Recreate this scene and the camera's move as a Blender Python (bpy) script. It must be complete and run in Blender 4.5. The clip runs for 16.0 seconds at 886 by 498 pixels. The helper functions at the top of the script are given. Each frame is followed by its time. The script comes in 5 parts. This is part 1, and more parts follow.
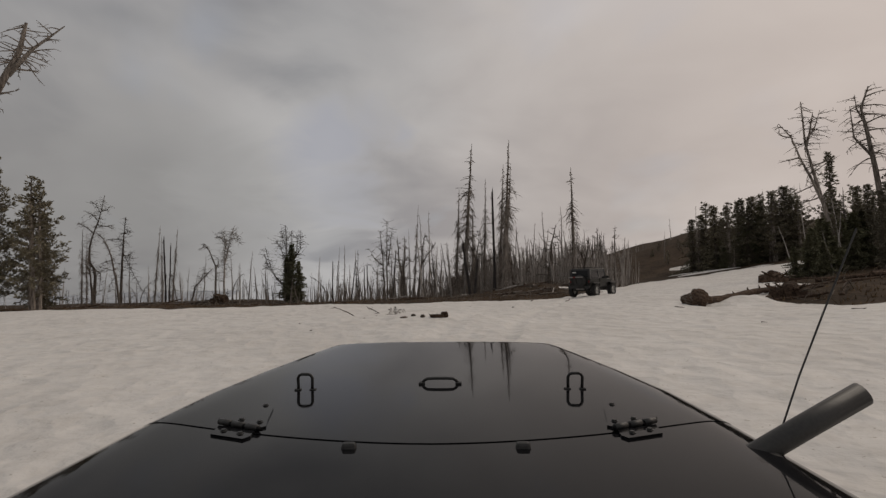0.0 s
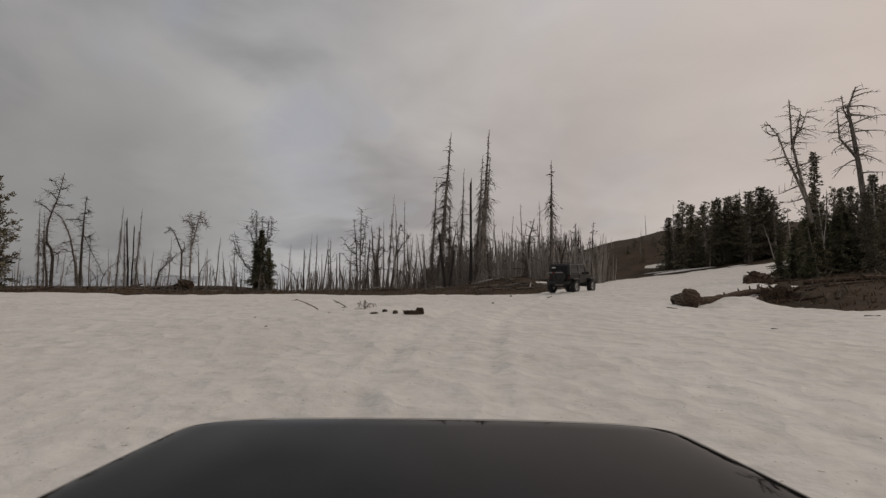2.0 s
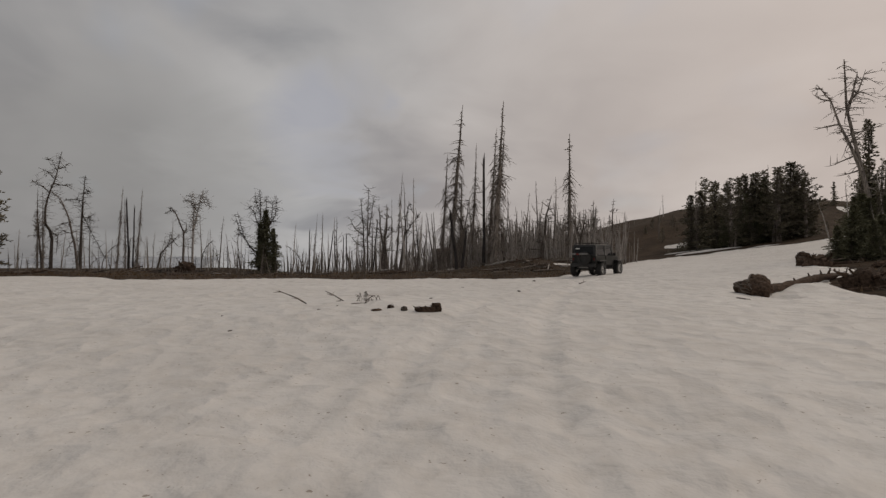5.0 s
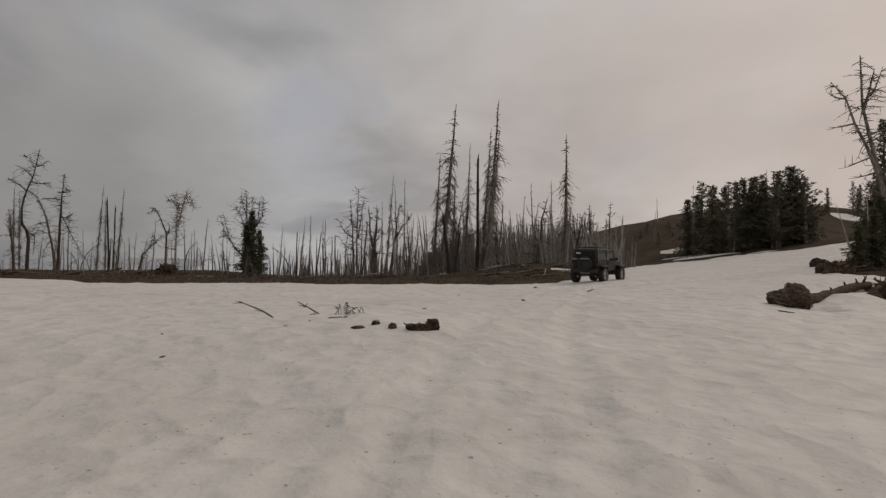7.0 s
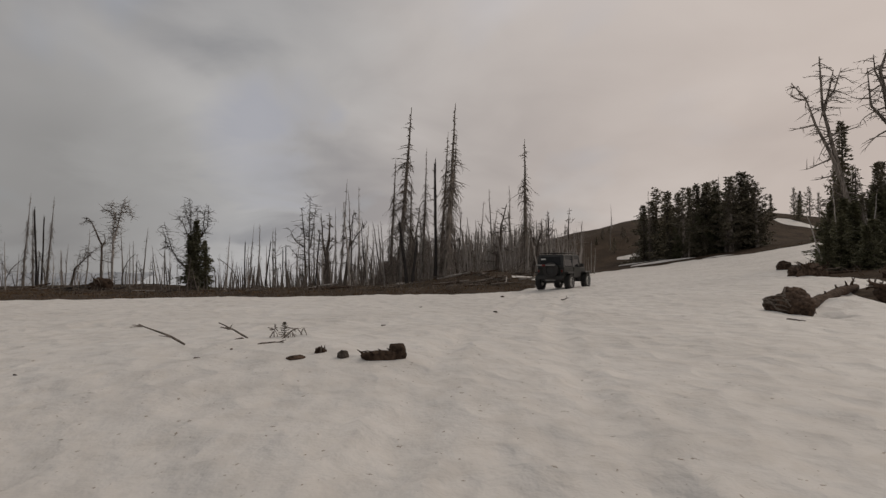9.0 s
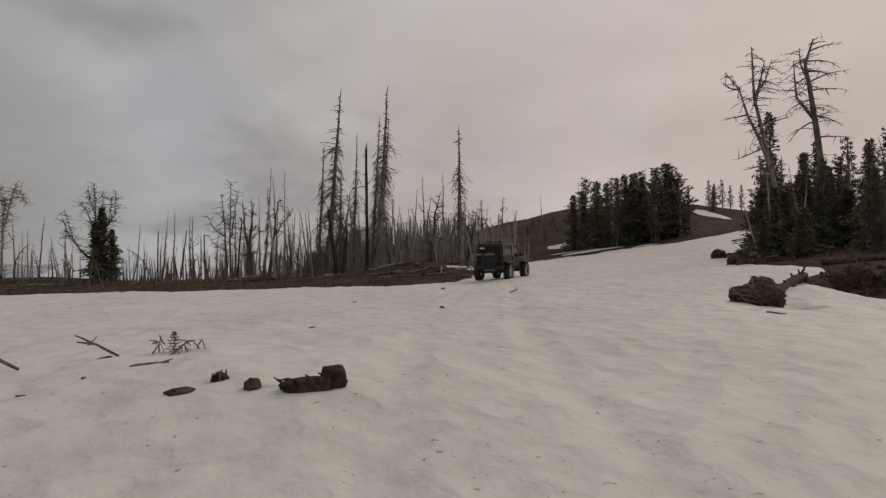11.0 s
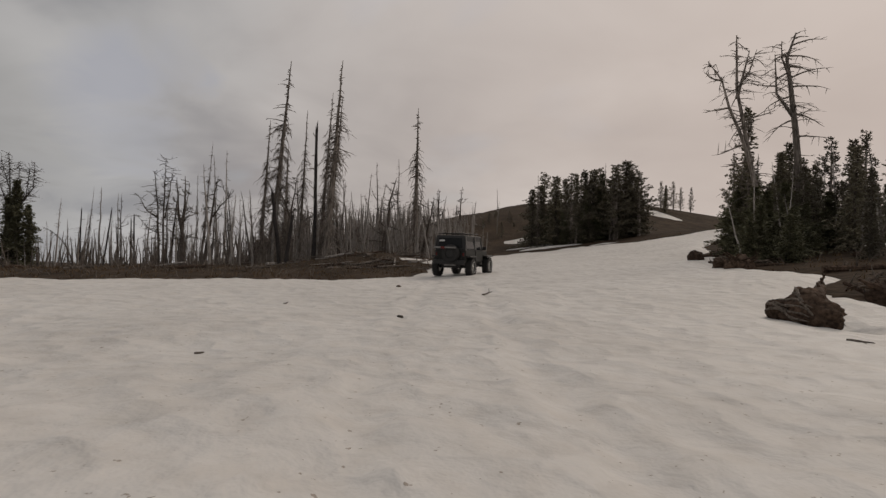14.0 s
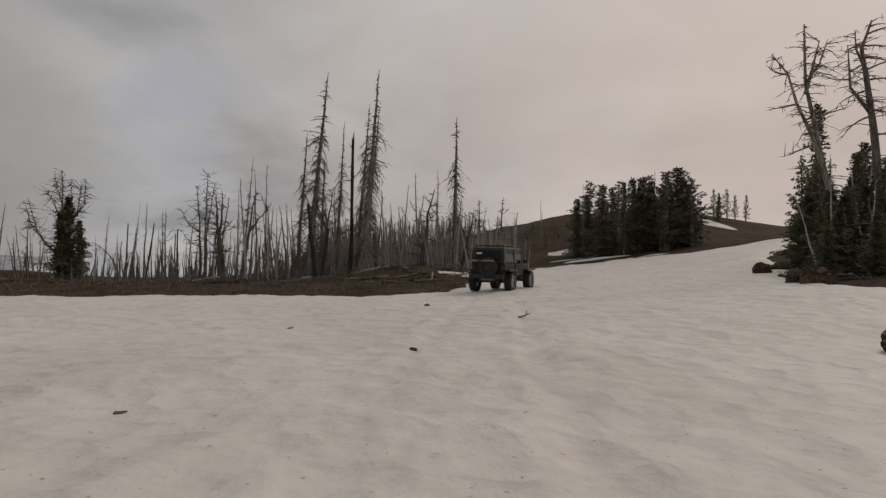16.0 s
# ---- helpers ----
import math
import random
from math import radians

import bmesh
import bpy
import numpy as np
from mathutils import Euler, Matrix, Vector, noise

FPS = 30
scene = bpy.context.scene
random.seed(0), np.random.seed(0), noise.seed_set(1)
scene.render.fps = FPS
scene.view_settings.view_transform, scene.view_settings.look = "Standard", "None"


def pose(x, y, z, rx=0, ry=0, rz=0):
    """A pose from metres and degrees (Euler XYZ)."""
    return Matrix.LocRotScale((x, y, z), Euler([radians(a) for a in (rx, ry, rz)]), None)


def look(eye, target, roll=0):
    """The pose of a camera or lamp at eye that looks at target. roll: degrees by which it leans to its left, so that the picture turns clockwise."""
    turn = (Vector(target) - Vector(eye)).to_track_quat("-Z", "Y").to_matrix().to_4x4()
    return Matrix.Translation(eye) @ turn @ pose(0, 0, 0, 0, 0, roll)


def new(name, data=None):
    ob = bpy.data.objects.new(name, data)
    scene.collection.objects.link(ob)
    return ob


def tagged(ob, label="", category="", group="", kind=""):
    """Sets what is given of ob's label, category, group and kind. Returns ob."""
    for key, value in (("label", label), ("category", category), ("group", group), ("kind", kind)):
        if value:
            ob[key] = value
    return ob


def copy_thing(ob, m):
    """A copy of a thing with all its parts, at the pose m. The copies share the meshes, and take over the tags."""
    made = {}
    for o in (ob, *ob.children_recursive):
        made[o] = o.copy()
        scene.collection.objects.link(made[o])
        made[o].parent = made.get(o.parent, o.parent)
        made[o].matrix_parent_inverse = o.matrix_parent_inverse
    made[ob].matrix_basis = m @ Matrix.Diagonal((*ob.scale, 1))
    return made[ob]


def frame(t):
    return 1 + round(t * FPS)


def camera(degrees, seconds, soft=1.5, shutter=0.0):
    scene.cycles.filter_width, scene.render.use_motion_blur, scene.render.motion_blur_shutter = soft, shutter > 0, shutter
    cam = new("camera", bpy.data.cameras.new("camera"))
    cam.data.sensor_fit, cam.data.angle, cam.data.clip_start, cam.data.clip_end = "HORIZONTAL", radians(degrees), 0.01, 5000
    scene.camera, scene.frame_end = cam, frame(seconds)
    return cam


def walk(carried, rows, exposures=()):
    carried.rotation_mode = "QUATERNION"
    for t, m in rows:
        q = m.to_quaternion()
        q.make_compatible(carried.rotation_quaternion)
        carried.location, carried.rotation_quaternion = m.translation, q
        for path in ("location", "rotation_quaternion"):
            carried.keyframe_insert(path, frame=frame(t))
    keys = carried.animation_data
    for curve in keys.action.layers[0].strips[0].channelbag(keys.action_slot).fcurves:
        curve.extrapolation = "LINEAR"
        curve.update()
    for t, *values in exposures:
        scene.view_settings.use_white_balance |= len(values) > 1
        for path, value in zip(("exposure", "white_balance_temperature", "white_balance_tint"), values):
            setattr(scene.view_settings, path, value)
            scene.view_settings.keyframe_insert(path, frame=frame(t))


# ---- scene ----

# ---------- camera ----------
PATH = [
    (0.0, -0.00, 0.00, 1.64, 0.00, 2.96, -1.54),
    (0.5, -0.02, 0.26, 1.64, -0.96, 2.41, -1.13),
    (1.0, -0.06, 0.60, 1.65, -1.98, 2.39, 0.94),
    (1.5, -0.06, 1.02, 1.65, -2.05, 2.19, 0.21),
    (2.0, -0.05, 1.55, 1.66, -2.53, 2.07, 0.04),
    (2.5, -0.11, 2.08, 1.67, -2.45, 1.84, 2.60),
    (3.0, -0.07, 2.56, 1.68, -2.37, 1.80, 0.44),
    (3.5, -0.08, 3.04, 1.70, -2.15, 1.89, 0.83),
    (4.0, -0.11, 3.52, 1.72, -1.36, 1.21, -0.08),
    (6.5, -0.21, 6.11, 1.70, -2.26, -0.21, 0.09),
    (7.0, -0.22, 6.53, 1.70, -2.58, 0.47, 0.30),
    (7.5, -0.25, 6.98, 1.70, -3.27, 0.36, 1.57),
    (8.0, -0.27, 7.46, 1.69, -4.10, 0.50, 2.80),
    (8.5, -0.25, 7.94, 1.66, -4.55, 1.49, -0.26),
    (9.0, -0.25, 8.44, 1.63, -7.10, 1.41, -0.52),
    (9.5, -0.24, 8.87, 1.64, -8.58, 0.83, -1.22),
    (12.0, -0.21, 11.13, 1.57, -17.16, 0.07, 0.92),
    (12.5, -0.13, 11.61, 1.55, -17.77, -0.39, 1.08),
    (13.0, 0.00, 12.08, 1.51, -18.72, 0.71, -0.91),
    (13.5, 0.11, 12.60, 1.50, -19.39, 0.51, 1.96),
    (14.0, 0.37, 13.11, 1.59, -19.07, -0.46, 1.33),
    (14.5, 0.66, 13.54, 1.63, -18.64, 0.52, 1.63),
    (15.0, 0.84, 14.00, 1.63, -18.16, 0.91, 1.55),
    (15.5, 1.03, 14.30, 1.64, -15.60, 0.68, 0.65),
    (16.0, 1.15, 14.55, 1.65, -14.62, 0.65, 0.95),
]


def aim(x, y, z, yaw, pitch, roll):
    a, b = radians(yaw), radians(pitch)
    way = Vector((-math.sin(a) * math.cos(b), math.cos(a) * math.cos(b), math.sin(b)))
    return look((x, y, z), Vector((x, y, z)) + 10 * way, roll)


cam = camera(76.2, 16.0, soft=1.38)
walk(cam, [(t, aim(*row)) for t, *row in PATH])

# ---------- world and light ----------
EXPOSURE = 0.0
scene.view_settings.exposure = EXPOSURE
SUN_TURN, SUN_HIGH = 62.0, 38.0

world = bpy.data.worlds.new("overcast_sky")
world.use_nodes = True
scene.world = world
wn, wl = world.node_tree.nodes, world.node_tree.links
wn.clear()


def wnode(kind, **values):
    n = wn.new(kind)
    for key, value in values.items():
        n.inputs[key].default_value = value
    return n


def wmath(op, a, b):
    n = wn.new("ShaderNodeMath")
    n.operation = op
    for i, v in enumerate((a, b)):
        if isinstance(v, (int, float)):
            n.inputs[i].default_value = v
        else:
            wl.new(v, n.inputs[i])
    return n.outputs[0]


def wmix(fac, a, b):
    n = wn.new("ShaderNodeMix")
    n.data_type = "RGBA"
    for i, v in ((0, fac), (6, a), (7, b)):
        if isinstance(v, (int, float)):
            n.inputs[i].default_value = v
        elif isinstance(v, tuple):
            n.inputs[i].default_value = (*v, 1)
        else:
            wl.new(v, n.inputs[i])
    return n.outputs[2]


def wramp(v, stops):
    n = wn.new("ShaderNodeValToRGB")
    e = n.color_ramp.elements
    while len(e) < len(stops):
        e.new(0.5)
    for k, (p, c) in zip(e, stops):
        k.position, k.color = p, (*c, 1) if isinstance(c, tuple) else (c, c, c, 1)
    wl.new(v, n.inputs[0])
    return n.outputs[0]


sky = wn.new("ShaderNodeTexSky")
sky.sky_type, sky.sun_disc = "NISHITA", False
sky.sun_elevation, sky.sun_rotation = radians(SUN_HIGH), radians(SUN_TURN)
tc = wn.new("ShaderNodeTexCoord")
sep = wn.new("ShaderNodeSeparateXYZ")
wl.new(tc.outputs["Generated"], sep.inputs[0])
dx, dy, dz = sep.outputs
lift = wmath("ADD", wmath("MAXIMUM", dz, 0.0), 0.32)
flat = wn.new("ShaderNodeCombineXYZ")
wl.new(wmath("DIVIDE", dx, lift), flat.inputs[0])
wl.new(wmath("DIVIDE", dy, lift), flat.inputs[1])


def clouds(scale, detail, warp, shift):
    n = wnode("ShaderNodeTexNoise", Scale=scale, Detail=detail, Roughness=0.52, Distortion=warp)
    m = wn.new("ShaderNodeMapping")
    m.inputs["Location"].default_value = shift
    wl.new(flat.outputs[0], m.inputs[0])
    wl.new(m.outputs[0], n.inputs["Vector"])
    return n.outputs["Fac"]


big = clouds(0.85, 4.0, 0.35, (3.1, 1.7, 0))
small = clouds(2.6, 5.0, 0.5, (9.2, 4.4, 0))
cover = wmath("ADD", wmath("MULTIPLY", big, 0.75), wmath("MULTIPLY", small, 0.25))
grey = wramp(cover, [(0.34, (0.225, 0.225, 0.235)), (0.5, (0.36, 0.35, 0.347)), (0.68, (0.50, 0.485, 0.475))])
# the cloud is thinner and warmer towards the hidden sun
sunward = wramp(wmath("ADD", wmath("MULTIPLY", dx, 0.75), wmath("MULTIPLY", dy, 0.25)), [(0.1, 0.0), (0.85, 1.0)])
grey = wmix(wmath("MULTIPLY", sunward, 0.75), grey, (0.66, 0.54, 0.47))
side = wramp(wmath("ADD", wmath("MULTIPLY", dx, 0.5), 0.5), [(0.16, 0.55), (0.275, 0.70), (0.335, 1.06), (0.41, 1.20), (0.60, 1.02)])
side = wmix(wramp(dz, [(0.13, 0.0), (0.42, 1.0)]), side, (1.06, 1.06, 1.06))
multi = wn.new("ShaderNodeMix")
multi.data_type, multi.blend_type = "RGBA", "MULTIPLY"
multi.inputs[0].default_value = 1.0
wl.new(grey, multi.inputs[6])
wl.new(side, multi.inputs[7])
grey = multi.outputs[2]
# thin gaps with blue
gap = wramp(clouds(1.5, 3.0, 0.3, (5.6, 7.9, 0)), [(0.57, 0.0), (0.70, 0.30)])
dim = wn.new("ShaderNodeVectorMath")
dim.operation = "SCALE"
dim.inputs["Scale"].default_value = 0.09
wl.new(sky.outputs[0], dim.inputs[0])
thin = wmath("MULTIPLY", gap, wmath("SUBTRACT", 1.0, sunward))
colour = wmix(thin, grey, wmix(0.5, dim.outputs[0], (0.42, 0.45, 0.53)))
# a pale plume of cloud and a heavier one beside it
for heading, rise, tight, tint, amount in ((-15.5, 7.5, 0.982, (0.50, 0.49, 0.485), 0.55), (-25.0, 7.0, 0.976, (0.25, 0.245, 0.24), 0.62), (-8.0, 21.0, 0.978, (0.44, 0.43, 0.425), 0.35)):
    a, b = radians(heading), radians(rise)
    dot = wn.new("ShaderNodeVectorMath")
    dot.operation = "DOT_PRODUCT"
    dot.inputs[1].default_value = (math.sin(a) * math.cos(b), math.cos(a) * math.cos(b), math.sin(b))
    wl.new(tc.outputs["Generated"], dot.inputs[0])
    edge = wmath("ADD", dot.outputs["Value"], wmath("MULTIPLY", wmath("SUBTRACT", small, 0.5), 0.05))
    colour = wmix(wramp(edge, [(tight, 0.0), (0.999, amount)]), colour, tint)
# one thinner place in the cloud ahead, with blue behind it
toward = wn.new("ShaderNodeVectorMath")
toward.operation = "DOT_PRODUCT"
toward.inputs[1].default_value = (-0.165, 0.963, 0.207)
wl.new(tc.outputs["Generated"], toward.inputs[0])
ragged = wmath("ADD", toward.outputs["Value"], wmath("MULTIPLY", wmath("SUBTRACT", small, 0.5), 0.03))
colour = wmix(wramp(ragged, [(0.9935, 0.0), (0.9990, 0.60)]), colour, (0.325, 0.335, 0.39))
back = wnode("ShaderNodeBackground", Strength=1.0)
wl.new(colour, back.inputs[0])
wl.new(back.outputs[0], wn.new("ShaderNodeOutputWorld").inputs[0])

sun = new("sun", bpy.data.lights.new("sun", "SUN"))
sun.data.energy, sun.data.angle, sun.data.color = 0.78, radians(25), (1.0, 0.88, 0.75)
sun.matrix_world = look((0, 0, 50), (-50 * math.sin(radians(SUN_TURN)), -50 * math.cos(radians(SUN_TURN)), 50 - 50 * math.tan(radians(SUN_HIGH))))

# ---------- materials ----------
def mat(name, dark, light, scale=3.0, rough=0.8, bump=0.3, grain=40.0, metal=0.0, wide=0.35, spread=0.0, stretch=(1, 1, 1), depth=0.02, gloss=0.5):
    """A surface with two scales of variation: wide patches and fine grain, with relief."""
    m = bpy.data.materials.new(name)
    m.use_nodes = True
    n, l = m.node_tree.nodes, m.node_tree.links
    bsdf = n["Principled BSDF"]
    bsdf.inputs["Roughness"].default_value = rough
    bsdf.inputs["Metallic"].default_value = metal
    bsdf.inputs["Specular IOR Level"].default_value = min(gloss, 0.2) if rough > 0.84 else gloss
    tex = n.new("ShaderNodeTexCoord")
    mp = n.new("ShaderNodeMapping")
    mp.inputs["Scale"].default_value = stretch
    l.new(tex.outputs["Object"], mp.inputs[0])

    def noise_of(s, detail, warp=0.0):
        k = n.new("ShaderNodeTexNoise")
        k.inputs["Scale"].default_value, k.inputs["Detail"].default_value, k.inputs["Distortion"].default_value = s, detail, warp
        l.new(mp.outputs[0], k.inputs["Vector"])
        return k.outputs["Fac"]

    fine, broad = noise_of(grain, 4.0), noise_of(scale, 3.0, 0.4)
    mixed = n.new("ShaderNodeMix")
    mixed.inputs[0].default_value = wide
    l.new(fine, mixed.inputs[2])
    l.new(broad, mixed.inputs[3])
    ramp = n.new("ShaderNodeValToRGB")
    ramp.color_ramp.elements[0].position, ramp.color_ramp.elements[1].position = 0.36, 0.64
    ramp.color_ramp.elements[0].color, ramp.color_ramp.elements[1].color = (*dark, 1), (*light, 1)
    l.new(mixed.outputs[0], ramp.inputs[0])
    out = ramp.outputs[0]
    if spread:
        info, hsv, rng = n.new("ShaderNodeObjectInfo"), n.new("ShaderNodeHueSaturation"), n.new("ShaderNodeMapRange")
        rng.inputs["To Min"].default_value, rng.inputs["To Max"].default_value = 1 - spread, 1 + spread
        l.new(info.outputs["Random"], rng.inputs[0])
        l.new(rng.outputs[0], hsv.inputs["Value"])
        l.new(out, hsv.inputs["Color"])
        out = hsv.outputs[0]
    l.new(out, bsdf.inputs["Base Color"])
    if bump:
        b = n.new("ShaderNodeBump")
        b.inputs["Strength"].default_value, b.inputs["Distance"].default_value = bump, depth
        l.new(mixed.outputs[0], b.inputs["Height"])
        l.new(b.outputs[0], bsdf.inputs["Normal"])
    return m


BARK_GREY = mat("weathered_grey_wood", (0.16, 0.143, 0.128), (0.46, 0.42, 0.385), 0.8, 0.9, 0.5, 14, spread=0.45, stretch=(1, 1, 0.15))
BARK_DARK = mat("dark_bark", (0.06, 0.050, 0.043), (0.20, 0.17, 0.145), 0.9, 0.92, 0.5, 16, spread=0.35, stretch=(1, 1, 0.2))
BARK_MID = mat("brown_grey_bark", (0.085, 0.072, 0.062), (0.34, 0.295, 0.255), 1.0, 0.92, 0.5, 14, spread=0.2, stretch=(1, 1, 0.2))
CHAR = mat("charred_wood", (0.02, 0.018, 0.018), (0.075, 0.066, 0.061), 1.2, 0.85, 0.5, 18, stretch=(1, 1, 0.3))
LOG_WOOD = mat("rotten_log_wood", (0.024, 0.0155, 0.011), (0.115, 0.078, 0.056), 3.5, 0.92, 0.9, 14, spread=0.25, depth=0.05, gloss=0.15)
TWIG = mat("twig_wood", (0.07, 0.057, 0.048), (0.23, 0.19, 0.155), 2.0, 0.9, 0.3, 30, spread=0.3)
NEEDLE = mat("fir_needles", (0.092, 0.080, 0.055), (0.195, 0.172, 0.112), 1.1, 0.75, 0.0, 9, spread=0.35)
NEEDLE_OLIVE = mat("olive_fir_needles", (0.072, 0.072, 0.038), (0.165, 0.158, 0.085), 1.1, 0.75, 0.0, 9, spread=0.3)
NEEDLE_LIGHT = mat("young_fir_needles", (0.060, 0.054, 0.034), (0.13, 0.118, 0.078), 1.4, 0.7, 0.0, 9)
DIRT = mat("brown_earth_and_dry_grass", (0.024, 0.0175, 0.012), (0.078, 0.054, 0.036), 0.35, 0.95, 0.8, 3.5, wide=0.45, depth=0.12, gloss=0.08)
GRASS = mat("dry_grass", (0.06, 0.040, 0.024), (0.19, 0.13, 0.078), 0.6, 0.9, 0.0, 12, gloss=0.1)
STONE = mat("dark_stone", (0.035, 0.028, 0.022), (0.11, 0.09, 0.075), 4.0, 0.85, 0.6, 25)
# distance haze is painted into this pale blue-grey, close to the sky's tone
FAR = mat("haze_painted_slope", (0.27, 0.29, 0.32), (0.50, 0.52, 0.55), 0.006, 0.95, 0.0, 0.03, wide=0.5)


def snow_material():
    m = bpy.data.materials.new("old_snow")
    m.use_nodes = True
    n, l = m.node_tree.nodes, m.node_tree.links
    bsdf = n["Principled BSDF"]
    bsdf.inputs["Roughness"].default_value = 0.62
    bsdf.inputs["Specular IOR Level"].default_value = 0.25
    tex = n.new("ShaderNodeTexCoord")

    def noise_of(s, detail, warp=0.0, rough=0.55):
        k = n.new("ShaderNodeTexNoise")
        k.inputs["Scale"].default_value, k.inputs["Detail"].default_value = s, detail
        k.inputs["Distortion"].default_value, k.inputs["Roughness"].default_value = warp, rough
        l.new(tex.outputs["Object"], k.inputs["Vector"])
        return k.outputs["Fac"]

    def ramp_of(v, a, b, ca, cb):
        r = n.new("ShaderNodeValToRGB")
        r.color_ramp.elements[0].position, r.color_ramp.elements[1].position = a, b
        r.color_ramp.elements[0].color, r.color_ramp.elements[1].color = (*ca, 1), (*cb, 1)
        l.new(v, r.inputs[0])
        return r.outputs[0]

    def mix_of(f, a, b, kind="MIX"):
        k = n.new("ShaderNodeMix")
        k.data_type, k.blend_type = "RGBA", kind
        for i, v in ((0, f), (6, a), (7, b)):
            if isinstance(v, (int, float)):
                k.inputs[i].default_value = v
            else:
                l.new(v, k.inputs[i])
        return k.outputs[2]

    stain = ramp_of(noise_of(0.4, 5, 0.0, 0.6), 0.34, 0.62, (0.61, 0.582, 0.548), (0.685, 0.658, 0.624))
    cups = ramp_of(noise_of(3.6, 4, 0.0, 0.6), 0.36, 0.56, (0.885, 0.872, 0.855), (1, 1, 1))
    speck = ramp_of(noise_of(17, 2, 0.0, 0.5), 0.255, 0.30, (0.42, 0.36, 0.30), (1, 1, 1))
    l.new(mix_of(0.8, mix_of(0.7, stain, cups, "MULTIPLY"), speck, "MULTIPLY"), bsdf.inputs["Base Color"])
    b1, b2 = n.new("ShaderNodeBump"), n.new("ShaderNodeBump")
    b1.inputs["Strength"].default_value, b1.inputs["Distance"].default_value = 0.9, 0.085
    b2.inputs["Strength"].default_value, b2.inputs["Distance"].default_value = 0.8, 0.03
    cell = n.new("ShaderNodeTexVoronoi")
    cell.feature = "SMOOTH_F1"
    cell.inputs["Scale"].default_value, cell.inputs["Smoothness"].default_value = 2.1, 0.25
    warp = n.new("ShaderNodeTexNoise")
    warp.inputs["Scale"].default_value = 1.6
    l.new(tex.outputs["Object"], warp.inputs["Vector"])
    bent = n.new("ShaderNodeMix")
    bent.data_type, bent.blend_type = "RGBA", "ADD"
    bent.inputs[0].default_value = 0.5
    l.new(tex.outputs["Object"], bent.inputs[6])
    l.new(warp.outputs["Color"], bent.inputs[7])
    l.new(bent.outputs[2], cell.inputs["Vector"])
    l.new(cell.outputs["Distance"], b1.inputs["Height"])
    l.new(noise_of(7, 3, 0.0), b2.inputs["Height"])
    l.new(b1.outputs[0], b2.inputs["Normal"])
    l.new(b2.outputs[0], bsdf.inputs["Normal"])
    return m


SNOW = snow_material()
BLACK_PAINT = mat("black_car_paint", (0.006, 0.006, 0.007), (0.010, 0.010, 0.011), 3, 0.045, 0.0, 60, depth=0.002, gloss=0.06)
BLACK_TRIM = mat("black_powder_coat", (0.010, 0.010, 0.010), (0.022, 0.021, 0.020), 8, 0.5, 0.2, 120, depth=0.002)
GREEN_PAINT = mat("dusty_dark_green_paint", (0.009, 0.010, 0.009), (0.022, 0.022, 0.019), 1.2, 0.5, 0.05, 20, depth=0.003, gloss=0.3)
VINYL = mat("black_vinyl_top", (0.012, 0.012, 0.013), (0.03, 0.03, 0.03), 3, 0.6, 0.2, 60, depth=0.004)
RUBBER = mat("tyre_rubber", (0.010, 0.010, 0.010), (0.028, 0.026, 0.024), 5, 0.8, 0.4, 40, depth=0.004)
ALLOY = mat("dull_alloy", (0.28, 0.28, 0.28), (0.5, 0.5, 0.49), 6, 0.35, 0.1, 60, metal=0.9, depth=0.002)
STEEL = mat("scuffed_steel", (0.16, 0.155, 0.15), (0.34, 0.33, 0.32), 5, 0.4, 0.1, 60, metal=0.8, depth=0.002)
RED = mat("red_lens", (0.075, 0.010, 0.009), (0.12, 0.014, 0.012), 10, 0.2, 0.0, 50)
GLASS = mat("dark_tinted_window", (0.012, 0.013, 0.014), (0.02, 0.021, 0.023), 2, 0.08, 0.0, 30, gloss=0.2)
# the grey carries the sky's reflection on the car's pillars as colour
PILLAR = mat("sky_sheen_trim", (0.07, 0.068, 0.065), (0.13, 0.125, 0.12), 5, 0.5, 0.1, 60, depth=0.002)
WHITE = mat("white_sticker", (0.55, 0.55, 0.53), (0.68, 0.68, 0.66), 10, 0.5, 0.0, 50)


# ---------- mesh tools ----------
from mathutils.bvhtree import BVHTree

def mesh_of(name, shape, material, smooth=False):
    if isinstance(shape, bmesh.types.BMesh):
        me = bpy.data.meshes.new(name)
        shape.to_mesh(me)
        shape.free()
    else:
        me = bpy.data.meshes.new(name)
        me.from_pydata(shape[0], [], shape[1])
        me.update()
    me.materials.append(material)
    if smooth:
        me.polygons.foreach_set("use_smooth", [True] * len(me.polygons))
    return me


def part(name, shape, material, parent=None, label="", smooth=False):
    """Links a shape as one mesh object under a thing or a part."""
    ob = new(name, mesh_of(name, shape, material, smooth))
    ob.parent = parent
    return tagged(ob, label=label)


def empty(name, m, label, category, group=""):
    ob = new(name)
    ob.matrix_world = m
    ob.empty_display_size = 0.1
    return tagged(ob, label=label, category=category, group=group)


